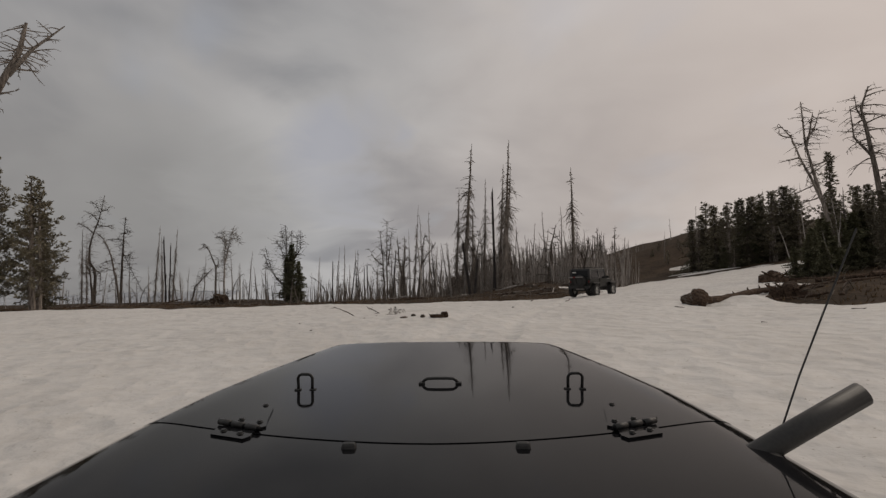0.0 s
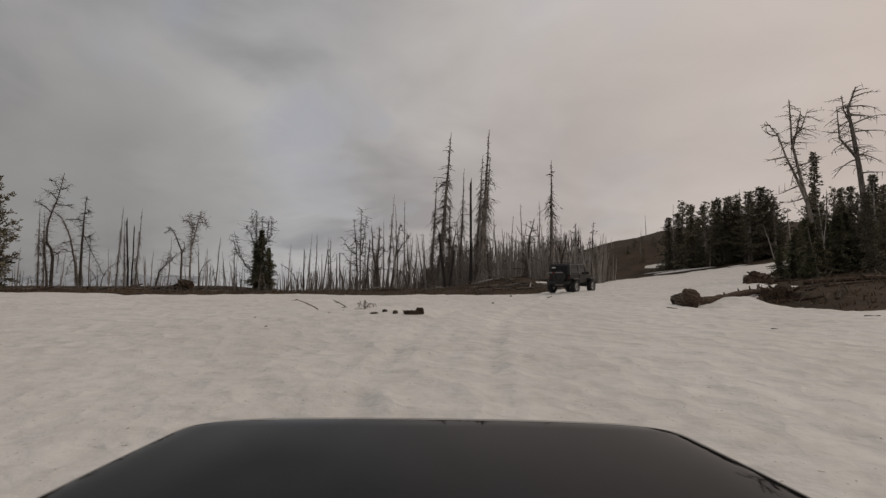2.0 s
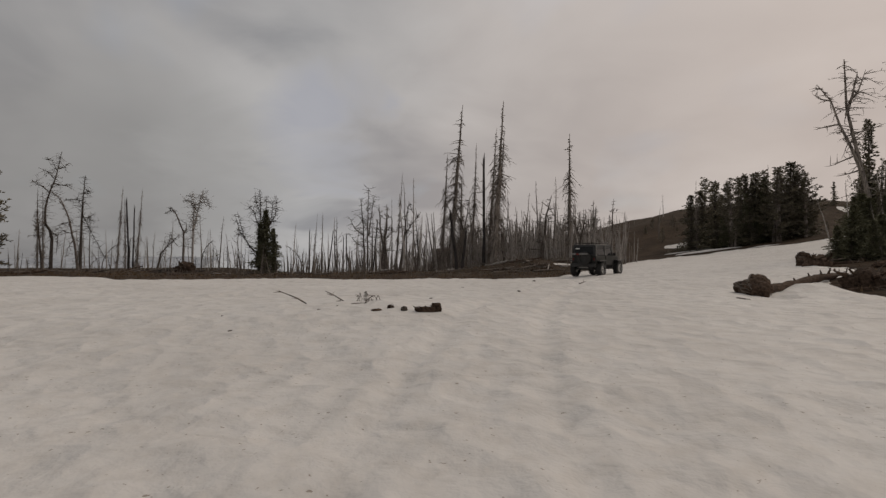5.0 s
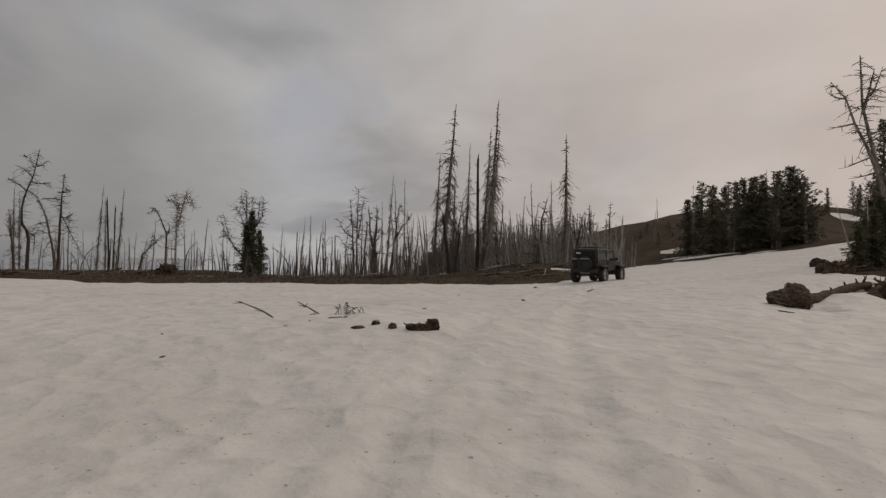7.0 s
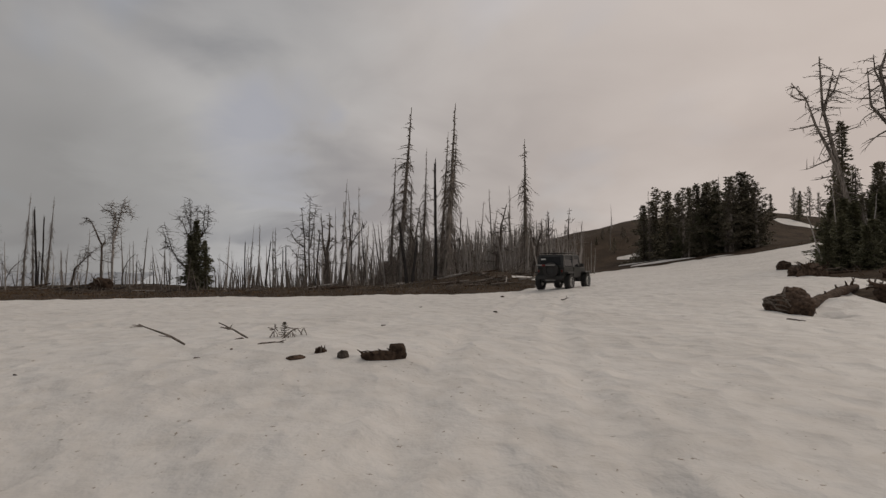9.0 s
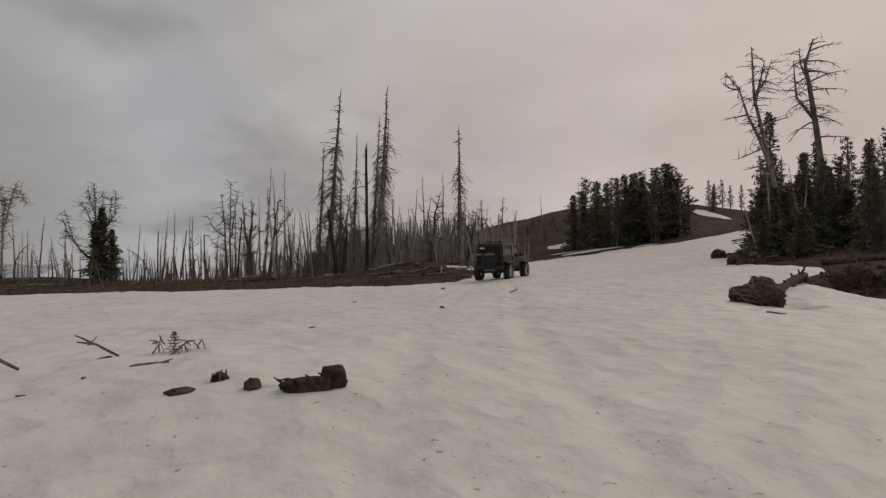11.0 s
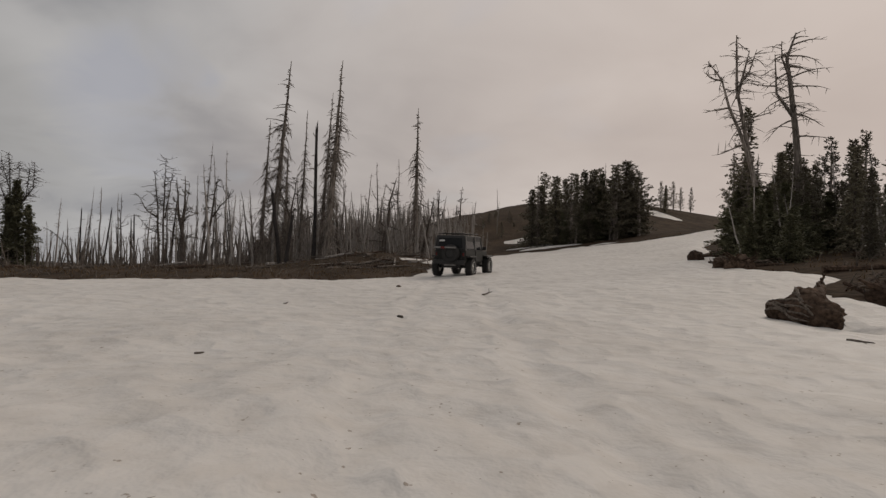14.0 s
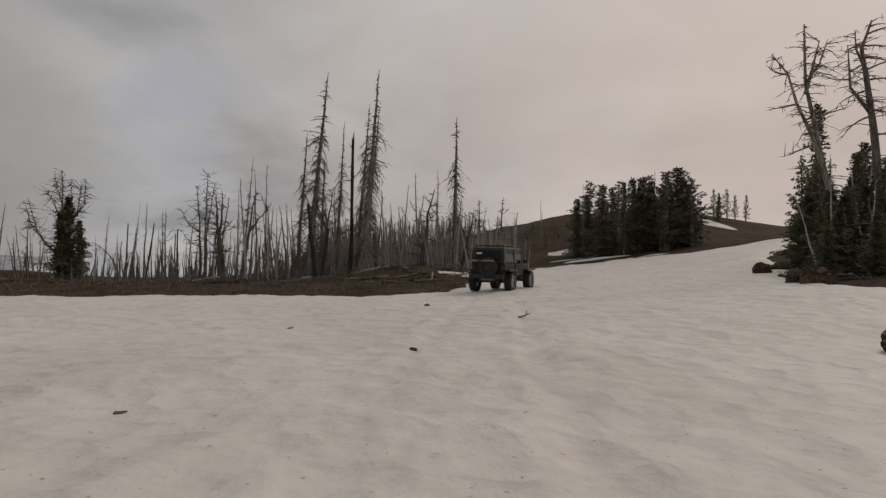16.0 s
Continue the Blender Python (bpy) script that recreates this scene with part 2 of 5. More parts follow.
def tube(shape, points, radii, n=6, caps=True):
    """Adds a tapered tube along points to shape = (vertices, faces)."""
    V, F = shape
    pts = [Vector(p) for p in points]
    base = len(V)
    for i, p in enumerate(pts):
        d = (pts[min(i + 1, len(pts) - 1)] - pts[max(i - 1, 0)]).normalized()
        a = d.cross(Vector((0.31, 0.92, 0.23))).normalized()
        b = d.cross(a)
        for k in range(n):
            w = 2 * math.pi * k / n
            V.append(tuple(p + (a * math.cos(w) + b * math.sin(w)) * radii[i]))
    for i in range(len(pts) - 1):
        for k in range(n):
            k2 = (k + 1) % n
            F.append((base + i * n + k, base + i * n + k2, base + (i + 1) * n + k2, base + (i + 1) * n + k))
    if caps:
        F.append(tuple(base + k for k in reversed(range(n))))
        F.append(tuple(base + (len(pts) - 1) * n + k for k in range(n)))
    return shape


def box(x0, x1, y0, y1, z0, z1, bevel=0.01, segments=2, taper=None):
    """A box with rounded edges; taper: (x, y) scale of its top about its middle."""
    bm = bmesh.new()
    bmesh.ops.create_cube(bm, size=1)
    for v in bm.verts:
        v.co = Vector((x0 + (v.co.x + 0.5) * (x1 - x0), y0 + (v.co.y + 0.5) * (y1 - y0), z0 + (v.co.z + 0.5) * (z1 - z0)))
        if taper and v.co.z > (z0 + z1) / 2:
            mx, my = (x0 + x1) / 2, (y0 + y1) / 2
            v.co.x, v.co.y = mx + (v.co.x - mx) * taper[0], my + (v.co.y - my) * taper[1]
    if bevel:
        bmesh.ops.bevel(bm, geom=bm.edges[:], offset=bevel, segments=segments, affect="EDGES", profile=0.6)
    return bm


def ring(x, y, z, radius, width, hole, n=28, rounding=0.05):
    """A wheel-like ring whose axle runs along x."""
    V, F = [], []
    prof = [(hole, -width / 2), (radius - rounding, -width / 2), (radius, -width / 2 + rounding), (radius, width / 2 - rounding), (radius - rounding, width / 2), (hole, width / 2)]
    for i in range(n):
        a = 2 * math.pi * i / n
        for r, w in prof:
            V.append((x + w, y + r * math.cos(a), z + r * math.sin(a)))
    m = len(prof)
    for i in range(n):
        j = (i + 1) % n
        for k in range(m):
            k2 = (k + 1) % m
            F.append((i * m + k, i * m + k2, j * m + k2, j * m + k))
    return V, F


def panel(points, thick):
    """A flat plate through the corner points (a convex outline), thickened along its normal."""
    pts = [Vector(p) for p in points]
    nrm = (pts[1] - pts[0]).cross(pts[2] - pts[0]).normalized() * thick
    n = len(pts)
    V = [tuple(p) for p in pts] + [tuple(p - nrm) for p in pts]
    F = [tuple(range(n)), tuple(reversed(range(n, 2 * n)))] + [(i, i + n, (i + 1) % n + n, (i + 1) % n) for i in range(n)]
    return V, F


# ---------- the ground ----------
def step(a, b, v):
    t = np.clip((v - a) / (b - a), 0, 1)
    return t * t * (3 - 2 * t)


def value_noise(x, y, seed=0):
    """Smooth noise in -1..1 with a wave of about one unit."""
    xi, yi = np.floor(x), np.floor(y)
    fx, fy = x - xi, y - yi
    fx, fy = fx * fx * (3 - 2 * fx), fy * fy * (3 - 2 * fy)

    def h(i, j):
        s = np.sin(i * 127.1 + j * 311.7 + seed * 74.7) * 43758.5453
        return (s - np.floor(s)) * 2 - 1

    return (h(xi, yi) * (1 - fx) + h(xi + 1, yi) * fx) * (1 - fy) + (h(xi, yi + 1) * (1 - fx) + h(xi + 1, yi + 1) * fx) * fy


def lie(x, y):
    """The height of the open surface: a gentle rise ahead, a bank on one side, a long hill behind and a drop to the valley."""
    x, y = np.asarray(x, float), np.asarray(y, float)
    u = x - 6 - 0.15 * np.maximum(0, y - 25)
    u = np.minimum(0.5 * (u + np.sqrt(u * u + 9)) - 1.0, 32)
    z = 0.5 * step(0, 14, y) - 0.6 * step(18, 50, y) + 0.05 * u + 0.0022 * u * u - 0.05
    z = z - 0.22 * np.exp(-(((x - 11) / 4.2) ** 2) - ((y - 18) / 3.6) ** 2)
    z = z + 0.20 * np.exp(-(((x + 1.5) / 3.4) ** 2) - ((y - 15.5) / 2.6) ** 2)
    over = np.maximum(0, x - 40)
    hill = 6.9 * (1 - np.exp(-((np.maximum(x, 0) / 33) ** 2)))
    z = z + hill * step(72 + 0.4 * over, 108 + 0.6 * over, y) * (1 - 0.5 * step(150, 320, y))
    z = z + 3.2 * step(55, 95, x) * step(85, 125, y)
    left = 1 - step(0, 60, x)
    z = z - left * (10 * step(88, 170, y) + 190 * step(150, 1100, y))
    z = z - (0.6 + 0.8 * step(-32, -18, x)) * step(47, 74, y) * (1 - step(-13, 6, x))
    z = z + 1.0 * np.exp(-(((x - 9.0) / 4.6) ** 2) - ((y - 53.0) / 4.2) ** 2)
    far = np.hypot(x, y)
    z = z + 12 * step(300, 900, far) * value_noise(x / 260, y / 260, 5)
    z = z + 0.10 * value_noise(x / 6.3, y / 6.3, 1) * step(8, 30, far) + 0.45 * value_noise(x / 30, y / 30, 2) * step(75, 120, y)
    return z


SNOW_EDGE = [(-120, -60), (90, -60), (90, -2), (40, 2), (24, 8), (15.5, 12.5), (11.8, 15.8), (11.3, 18.4), (12.0, 20.4), (12.8, 22.3), (14.3, 23.6), (15.9, 25.2), (17, 28.5), (18.9, 32), (24, 38), (29, 43), (36, 48), (45, 54), (46, 57), (41, 58), (36, 58.5), (32, 60.5),
             (29, 62.5), (26, 64), (20, 61), (15.5, 54), (12, 47), (8.0, 39.5), (3, 34.5), (-4, 37.8), (-12, 36), (-25, 43.8), (-45, 49.5), (-80, 46), (-120, 44)]
SNOW_SPOTS = [(35.5, 80.5, 4.5, 1.6), (34.5, 74.0, 4.0, 1.3), (41.5, 82.5, 2.4, 1.6), (31.5, 68.0, 2.6, 0.9), (37.0, 63.2, 2.2, 0.8), (90.0, 114.0, 9.0, 5.0), (13.0, 51.5, 2.2, 1.3), (28.5, 31.0, 2.2, 0.9), (31.0, 35.5, 2.0, 0.8)]


def inside_snow(x, y):
    """Metres from the snow's edge, positive on the snow."""
    x, y = np.asarray(x, float), np.asarray(y, float)
    best, odd = np.full(x.shape, 1e9), np.zeros(x.shape, bool)
    for (ax, ay), (bx, by) in zip(SNOW_EDGE, SNOW_EDGE[1:] + SNOW_EDGE[:1]):
        ex, ey = bx - ax, by - ay
        t = np.clip(((x - ax) * ex + (y - ay) * ey) / (ex * ex + ey * ey), 0, 1)
        best = np.minimum(best, np.hypot(x - ax - t * ex, y - ay - t * ey))
        if ay != by:
            odd ^= ((ay > y) != (by > y)) & (x < ax + (y - ay) / (by - ay) * ex)
    d = np.where(odd, best, -best)
    for cx, cy, rx, ry in SNOW_SPOTS:
        d = np.maximum(d, (1 - np.hypot((x - cx) / rx, (y - cy) / ry)) * min(rx, ry))
    return d + 0.7 * value_noise(x / 3.1, y / 3.1, 3) + 0.35 * value_noise(x / 1.1, y / 1.1, 4)


def track_middle(y):
    """The line on which both cars drove, as x over y."""
    return 9.2 * step(6, 46, y) * 1.12


def cups(x, y, size, seed):
    """Melt cups: bowls with sharp rims between them, 0 in a bowl's middle to 1 at the rim."""
    x, y = np.asarray(x, float) / size, np.asarray(y, float) / size
    x, y = x + 0.35 * value_noise(x * 0.8, y * 0.8, seed + 1), y + 0.35 * value_noise(x * 0.8 + 9, y * 0.8, seed + 2)
    xi, yi = np.floor(x), np.floor(y)
    best = np.full(x.shape, 9.0)
    for i in (-1, 0, 1):
        for j in (-1, 0, 1):
            s = np.sin((xi + i) * 127.1 + (yi + j) * 311.7 + seed * 74.7) * 43758.5453
            r = np.sin((xi + i) * 269.5 + (yi + j) * 183.3 + seed * 74.7) * 43758.5453
            best = np.minimum(best, (xi + i + s - np.floor(s) - x) ** 2 + (yi + j + r - np.floor(r) - y) ** 2)
    return np.minimum(best, 1)


def snow_height(x, y):
    z = lie(x, y) + 0.04 - 0.35 * (1 - step(-1.2, 0.6, inside_snow(x, y)))
    z = z + 0.018 * value_noise(x / 0.34, y / 0.34, 6) + 0.02 * value_noise(x / 0.75, y / 0.75, 7) + 0.05 * value_noise(x / 2.4, y / 2.4, 8)
    patchy = 0.55 + 0.45 * value_noise(x / 1.9, y / 1.9, 15)
    z = z + patchy * (0.06 * cups(x, y, 0.62, 3) + 0.045 * cups(x, y, 0.33, 5))
    z = z - 0.26 * np.exp(-(((x - 9.15) / 0.4) ** 2 + ((y - 19.2) / 0.35) ** 2)) + 0.13 * np.exp(-((((x - 10.3) * 0.59 - (y - 20.1) * 0.81) / 0.55) ** 2 + (((x - 10.3) * 0.81 + (y - 20.1) * 0.59 - 0.6) / 1.0) ** 2))
    off = x - track_middle(y)
    for side in (-0.75, 0.75):
        rut = np.exp(-(((off - side) / 0.17) ** 2)) * step(-8, 0, y) * (1 - step(33, 37, y))
        berm = np.exp(-(((np.abs(off - side) - 0.3) / 0.1) ** 2)) * step(-8, 0, y) * (1 - step(33, 37, y))
        rough = 0.6 + 0.6 * value_noise(x / 0.3, y / 0.35, 9)
        z = z - 0.055 * rut * rough + 0.06 * berm * rough * (0.4 + value_noise(x / 0.16, y / 0.22, 12))
    return z


def bare_height(x, y):
    return lie(x, y) - 0.25 * step(-1.0, 1.5, inside_snow(x, y))


def sheet(name, xs, ys, height, material, keep=None):
    X, Y = np.meshgrid(xs, ys)
    Z = height(X, Y)
    nx, ny = len(xs), len(ys)
    idx = np.arange(nx * ny).reshape(ny, nx)
    quads = np.stack([idx[:-1, :-1], idx[:-1, 1:], idx[1:, 1:], idx[1:, :-1]], -1).reshape(-1, 4)
    verts = np.stack([X, Y, Z], -1).reshape(-1, 3)
    if keep is not None:
        ok = keep(X, Y).reshape(-1)
        quads = quads[ok[quads].any(1)]
        used = np.unique(quads)
        back_to = np.full(len(verts), -1)
        back_to[used] = np.arange(len(used))
        verts, quads = verts[used], back_to[quads]
    return part(name, (verts.tolist(), quads.tolist()), material, smooth=True)


def spread_out(inner, outer, fine, growth=1.12):
    """Even steps inside, growing steps outside."""
    mid = list(np.arange(inner[0], inner[1] + 0.01, fine))
    a, b, s = [], [], fine
    x = inner[0]
    while x > outer[0]:
        s *= growth
        x -= s
        a.append(x)
    x, s = inner[1], fine
    while x < outer[1]:
        s *= growth
        x += s
        b.append(x)
    return np.array(a[::-1] + mid + b)


ground = sheet("ground", spread_out((-60, 60), (-4200, 4200), 1.0), spread_out((-10, 120), (-3000, 4200), 1.0), bare_height, DIRT)
tagged(ground, "brown earth with dry grass reaching to the hills", "ground", kind="structure")
snow = sheet("snow_field", spread_out((-9, 12), (-115, 85), 0.12, 1.035), spread_out((2, 31), (-55, 118), 0.13, 1.03), snow_height, SNOW,
             keep=lambda X, Y: inside_snow(X, Y) > -2.2)
tagged(snow, "old grainy snow with dirty specks and wheel ruts", "snow", kind="structure")


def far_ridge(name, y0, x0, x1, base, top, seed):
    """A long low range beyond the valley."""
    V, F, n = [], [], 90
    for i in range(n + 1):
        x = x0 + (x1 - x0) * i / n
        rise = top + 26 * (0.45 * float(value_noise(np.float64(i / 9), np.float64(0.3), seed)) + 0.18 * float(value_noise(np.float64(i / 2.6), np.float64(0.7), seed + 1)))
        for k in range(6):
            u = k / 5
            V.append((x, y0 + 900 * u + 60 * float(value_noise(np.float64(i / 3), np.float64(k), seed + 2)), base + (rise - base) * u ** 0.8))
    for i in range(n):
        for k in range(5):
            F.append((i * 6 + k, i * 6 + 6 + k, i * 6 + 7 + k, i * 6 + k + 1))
    return tagged(part(name, (V, F), FAR, smooth=True), "far range with snow patches, haze painted in as pale blue-grey", "hills", kind="structure")


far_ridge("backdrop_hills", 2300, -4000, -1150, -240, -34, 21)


def floor_at(x, y):
    return float(max(snow_height(np.float64(x), np.float64(y)), bare_height(np.float64(x), np.float64(y)))) if float(inside_snow(x, y)) > -2 else float(bare_height(x, y))


# ---------- dead trees ----------
def wander(rnd, h, lean, bend, n=8):
    """A trunk's middle line from the ground up."""
    pts, x, y = [], 0.0, 0.0
    ax, ay = rnd.uniform(-lean, lean), rnd.uniform(-lean, lean)
    for i in range(n):
        u = i / (n - 1)
        pts.append(Vector((x, y, u * h - (0.4 if i == 0 else 0))))
        x += ax * h / n + rnd.uniform(-bend, bend) * h / n
        y += ay * h / n + rnd.uniform(-bend, bend) * h / n
    return pts


def along(pts, u):
    f = u * (len(pts) - 1)
    i = min(int(f), len(pts) - 2)
    return pts[i].lerp(pts[i + 1], f - i)


def limb(shape, rnd, start, way, length, radius, droop, n=4, twigs=0, sides=4, curl=0.25):
    """A crooked branch with side twigs."""
    pts, radii, p, d = [Vector(start)], [radius], Vector(start), Vector(way).normalized()
    for i in range(n):
        d = (d + Vector((rnd.uniform(-curl, curl), rnd.uniform(-curl, curl), rnd.uniform(-curl, curl) - droop))).normalized()
        p = p + d * length / n
        pts.append(p.copy())
        radii.append(radius * (1 - (i + 1) / n) + 0.006)
    tube(shape, pts, radii, sides, caps=False)
    for _ in range(twigs):
        u = rnd.uniform(0.25, 0.95)
        q = along(pts, u)
        a = rnd.uniform(0, 2 * math.pi)
        e = (d + Vector((math.cos(a), math.sin(a), rnd.uniform(-0.5, 0.6)))).normalized()
        tl = length * rnd.uniform(0.15, 0.4)
        tube(shape, [q, q + e * tl * 0.5, q + e * tl + Vector((0, 0, -droop * tl))], [radius * 0.4 + 0.004, radius * 0.25 + 0.004, 0.004], 3, caps=False)
    return pts


def dead_tree(kind, seed):
    """A dead conifer about ten metres high: an empty with its trunk and branches."""
    rnd = random.Random(seed)
    trunk, twigs = ([], []), ([], [])
    H = 10.0

    def round_about(low, high):
        a = rnd.uniform(0, 2 * math.pi)
        return math.cos(a), math.sin(a), rnd.uniform(low, high)

    if kind == "spire":
        # branches stand in uneven whorls, droop, and hang thickest in the lower half
        pts = wander(rnd, H, 0.014, 0.034, 12)
        tube(trunk, pts, [0.175 * (1 - i / 11) ** 0.9 + 0.016 for i in range(12)], 8)
        u, heavy = 0.07, rnd.uniform(0, 6.28)
        while u < 0.985:
            f = rnd.uniform(0.3, 1.15) if rnd.random() > 0.16 else 0.12
            for _ in range(rnd.randint(3, 7)):
                way = round_about(-0.35, 0.25)
                side = 0.85 + 0.3 * math.cos(math.atan2(way[1], way[0]) - heavy)
                ln = (1.55 * (1 - u) ** 0.6 + 0.18) * f * side * rnd.uniform(0.45, 1.1)
                limb(twigs, rnd, along(pts, u + rnd.uniform(-0.008, 0.008)), way, max(ln, 0.14), 0.028, 0.22 if u < 0.6 else 0.10, 4, rnd.choice((1, 2, 3)), 3, 0.22)
            u += rnd.uniform(0.010, 0.034)
        for _ in range(110):
            limb(twigs, rnd, along(pts, rnd.uniform(0.08, 0.72)), round_about(-0.5, 0.1), rnd.uniform(0.4, 1.25), 0.020, 0.36, 5, 2, 3, 0.25)
        bark, label = BARK_MID, "tall dead fir with short drooping bare branches"
    elif kind == "thin":
        pts = wander(rnd, H, 0.05, 0.07, 7)
        tube(trunk, pts, [0.15 * (1 - 0.85 * i / 6) for i in range(7)], 5)
        for _ in range(22):
            limb(twigs, rnd, along(pts, rnd.uniform(0.2, 0.98)), round_about(-0.5, 0.6), 0.3 + 1.0 * rnd.random() ** 2, 0.024, 0.12, 2, 0, 3, 0.3)
        bark, label = BARK_GREY, "thin grey dead tree pole with few twigs"
    elif kind == "pole":
        pts = wander(rnd, H, 0.06, 0.085, 9)
        tube(trunk, pts, [0.15 * (1 - 0.88 * i / 8) for i in range(9)], 7)
        heavy = rnd.uniform(0.15, 0.5)
        for _ in range(60):
            u = rnd.uniform(heavy, 0.98)
            limb(twigs, rnd, along(pts, u), round_about(-0.5, 0.6), (0.15 + 1.1 * rnd.random() ** 2) * (1.25 - u), 0.022, 0.12, 2, rnd.choice((0, 1)), 3, 0.3)
        if seed % 2:
            limb(twigs, rnd, along(pts, rnd.uniform(0.5, 0.75)), round_about(0.9, 1.8), rnd.uniform(1.2, 2.4), 0.05, -0.05, 5, 5, 5, 0.15)
        bark, label = BARK_GREY, "thin grey dead tree pole with broken twigs"
    elif kind == "broken":
        pts = wander(rnd, H, 0.03, 0.05, 9)
        tube(trunk, pts, [0.21 * (1 - 0.45 * i / 8) * rnd.uniform(0.86, 1.14) for i in range(9)], 9)
        for k in range(6):
            a = k * 1.05 + rnd.uniform(-0.3, 0.3)
            q = pts[-1] + Vector((math.cos(a), math.sin(a), 0)) * 0.06
            tube(trunk, [q - Vector((0, 0, 0.4)), q + Vector((0.05 * math.cos(a), 0.05 * math.sin(a), rnd.uniform(0.1, 0.9)))], [0.05, 0.008], 4)
        for _ in range(11):
            limb(twigs, rnd, along(pts, rnd.uniform(0.25, 0.95)), round_about(0.0, 0.6), rnd.uniform(0.3, 1.1), 0.05, 0.05, 3, 1, 4)
        bark, label = CHAR, "broken charred tree trunk with a splintered top"
    elif kind == "forked":
        pts = wander(rnd, H * 0.97, 0.10, 0.13, 11)
        tube(trunk, pts, [0.20 * (1 - i / 10) ** 0.9 + 0.02 for i in range(11)], 8)
        for k in range(rnd.choice((20, 24, 28))):
            u = rnd.uniform(0.22, 0.97)
            ln = rnd.uniform(0.6, 2.5) * (1.22 - u)
            bend = rnd.choice((-0.16, -0.12, -0.05, 0.12))
            lp = limb(twigs, rnd, along(pts, u), round_about(-0.25, 0.5), ln, 0.045, bend, 6, 6, 4, 0.26)
            for _ in range(4):
                limb(twigs, rnd, along(lp, rnd.uniform(0.3, 0.95)), round_about(0.1, 0.9), ln * rnd.uniform(0.18, 0.45), 0.020, bend, 4, 3, 3, 0.3)
        if seed % 2:
            u = rnd.uniform(0.35, 0.55)
            lp = limb(twigs, rnd, along(pts, u), (rnd.choice((-1, 1)) * 0.5, 0.2, 1), H * (0.9 - u), 0.10, 0.0, 7, 14, 6, 0.18)
            for _ in range(9):
                limb(twigs, rnd, along(lp, rnd.uniform(0.3, 0.95)), round_about(0.0, 0.9), rnd.uniform(0.4, 1.2), 0.028, -0.08, 4, 4, 3, 0.28)
        bark, label = BARK_DARK, "dead pine with crooked forked bare limbs"
    elif kind == "arched":
        # a thin tree pressed over by snow
        over = rnd.uniform(0.9, 1.35)
        pts = [Vector((H * (1 - math.cos(over * i / 9)) / over * 0.9, rnd.uniform(-0.1, 0.1), H * math.sin(over * i / 9) / over - (0.4 if i == 0 else 0))) for i in range(10)]
        tube(trunk, pts, [0.14 * (1 - 0.88 * i / 9) for i in range(10)], 7)
        for _ in range(46):
            limb(twigs, rnd, along(pts, rnd.uniform(0.3, 0.98)), round_about(-0.9, 0.2), rnd.uniform(0.3, 1.3), 0.022, 0.2, 4, 3, 3, 0.25)
        bark, label = BARK_DARK, "thin dead tree bent over in an arch"
    else:
        # a vase of many rising stems
        pts = wander(rnd, H, 0.04, 0.06, 9)
        tube(trunk, pts, [0.2 * (1 - 0.85 * i / 8) for i in range(9)], 7)
        for _ in range(16):
            u = rnd.uniform(0.2, 0.72)
            lp = limb(twigs, rnd, along(pts, u), round_about(0.5, 1.6), (1.02 - u) * H * rnd.uniform(0.3, 0.72), 0.055, -0.10, 6, 8, 4, 0.16)
            for _ in range(4):
                limb(twigs, rnd, along(lp, rnd.uniform(0.3, 0.95)), round_about(0.3, 1.3), rnd.uniform(0.4, 1.3), 0.022, -0.06, 4, 3, 3, 0.25)
        for _ in range(34):
            limb(twigs, rnd, along(pts, rnd.uniform(0.12, 0.97)), round_about(-0.3, 0.8), rnd.uniform(0.4, 1.4), 0.024, 0.04, 4, 4, 3, 0.3)
        bark, label = BARK_DARK, "bare dead tree with tangled brushy branches"
    ob = empty("dead_tree", pose(0, 0, 0), label, "dead tree", "dead trees of the burned forest")
    part("trunk", trunk, bark, ob)
    tagged(part("bare_crown", twigs, BARK_MID if kind in ("pole", "spire") else BARK_DARK, ob), kind="stuff")
    return ob


KINDS = {k: [dead_tree(k, 100 * i + j) for j in range(n)] for i, (k, n) in enumerate((("spire", 4), ("pole", 6), ("broken", 3), ("forked", 5), ("brushy", 3), ("arched", 2), ("thin", 6)))}
tree_dice = random.Random(41)


def stand(stock, x, y, h, unit, turn=None, lean=(0, 0), slim=1.0):
    """Sets up a tree from the stock at x, y with height h."""
    pick = tree_dice.choice(stock)
    k = h / unit
    m = pose(x, y, floor_at(x, y) - 0.05, lean[0], lean[1], tree_dice.uniform(0, 360) if turn is None else turn) @ Matrix.Diagonal((k * slim, k * slim, k, 1))
    return copy_thing(pick, m)


def dead(kind, x, y, h, **more):
    return stand(KINDS[kind], x, y, h, 10.0, **more)


# the tall snags in the middle
dead("spire", 1.3, 59.2, 11.4, turn=0, lean=(0, 3), slim=0.8)
stand(KINDS["spire"][:1], 2.1, 60.4, 16.4, 10.0, turn=0, lean=(2, 3.6), slim=0.95)
dead("spire", 4.2, 59.3, 12.3, turn=0, lean=(0, 2.5), slim=0.62)
dead("broken", 5.0, 56.2, 9.8, slim=0.8, lean=(0, 2), turn=0)
dead("spire", 5.7, 58.1, 13.3, turn=0, lean=(1, 3.4), slim=0.7)
stand(KINDS["spire"][1:2], 5.9, 56.0, 15.2, 10.0, turn=0, lean=(-1, 4.2), slim=0.95)
dead("spire", 6.1, 57.3, 12.8, turn=0, lean=(2, 3.8), slim=0.75)
dead("spire", 13.4, 57.7, 12.6, turn=310)
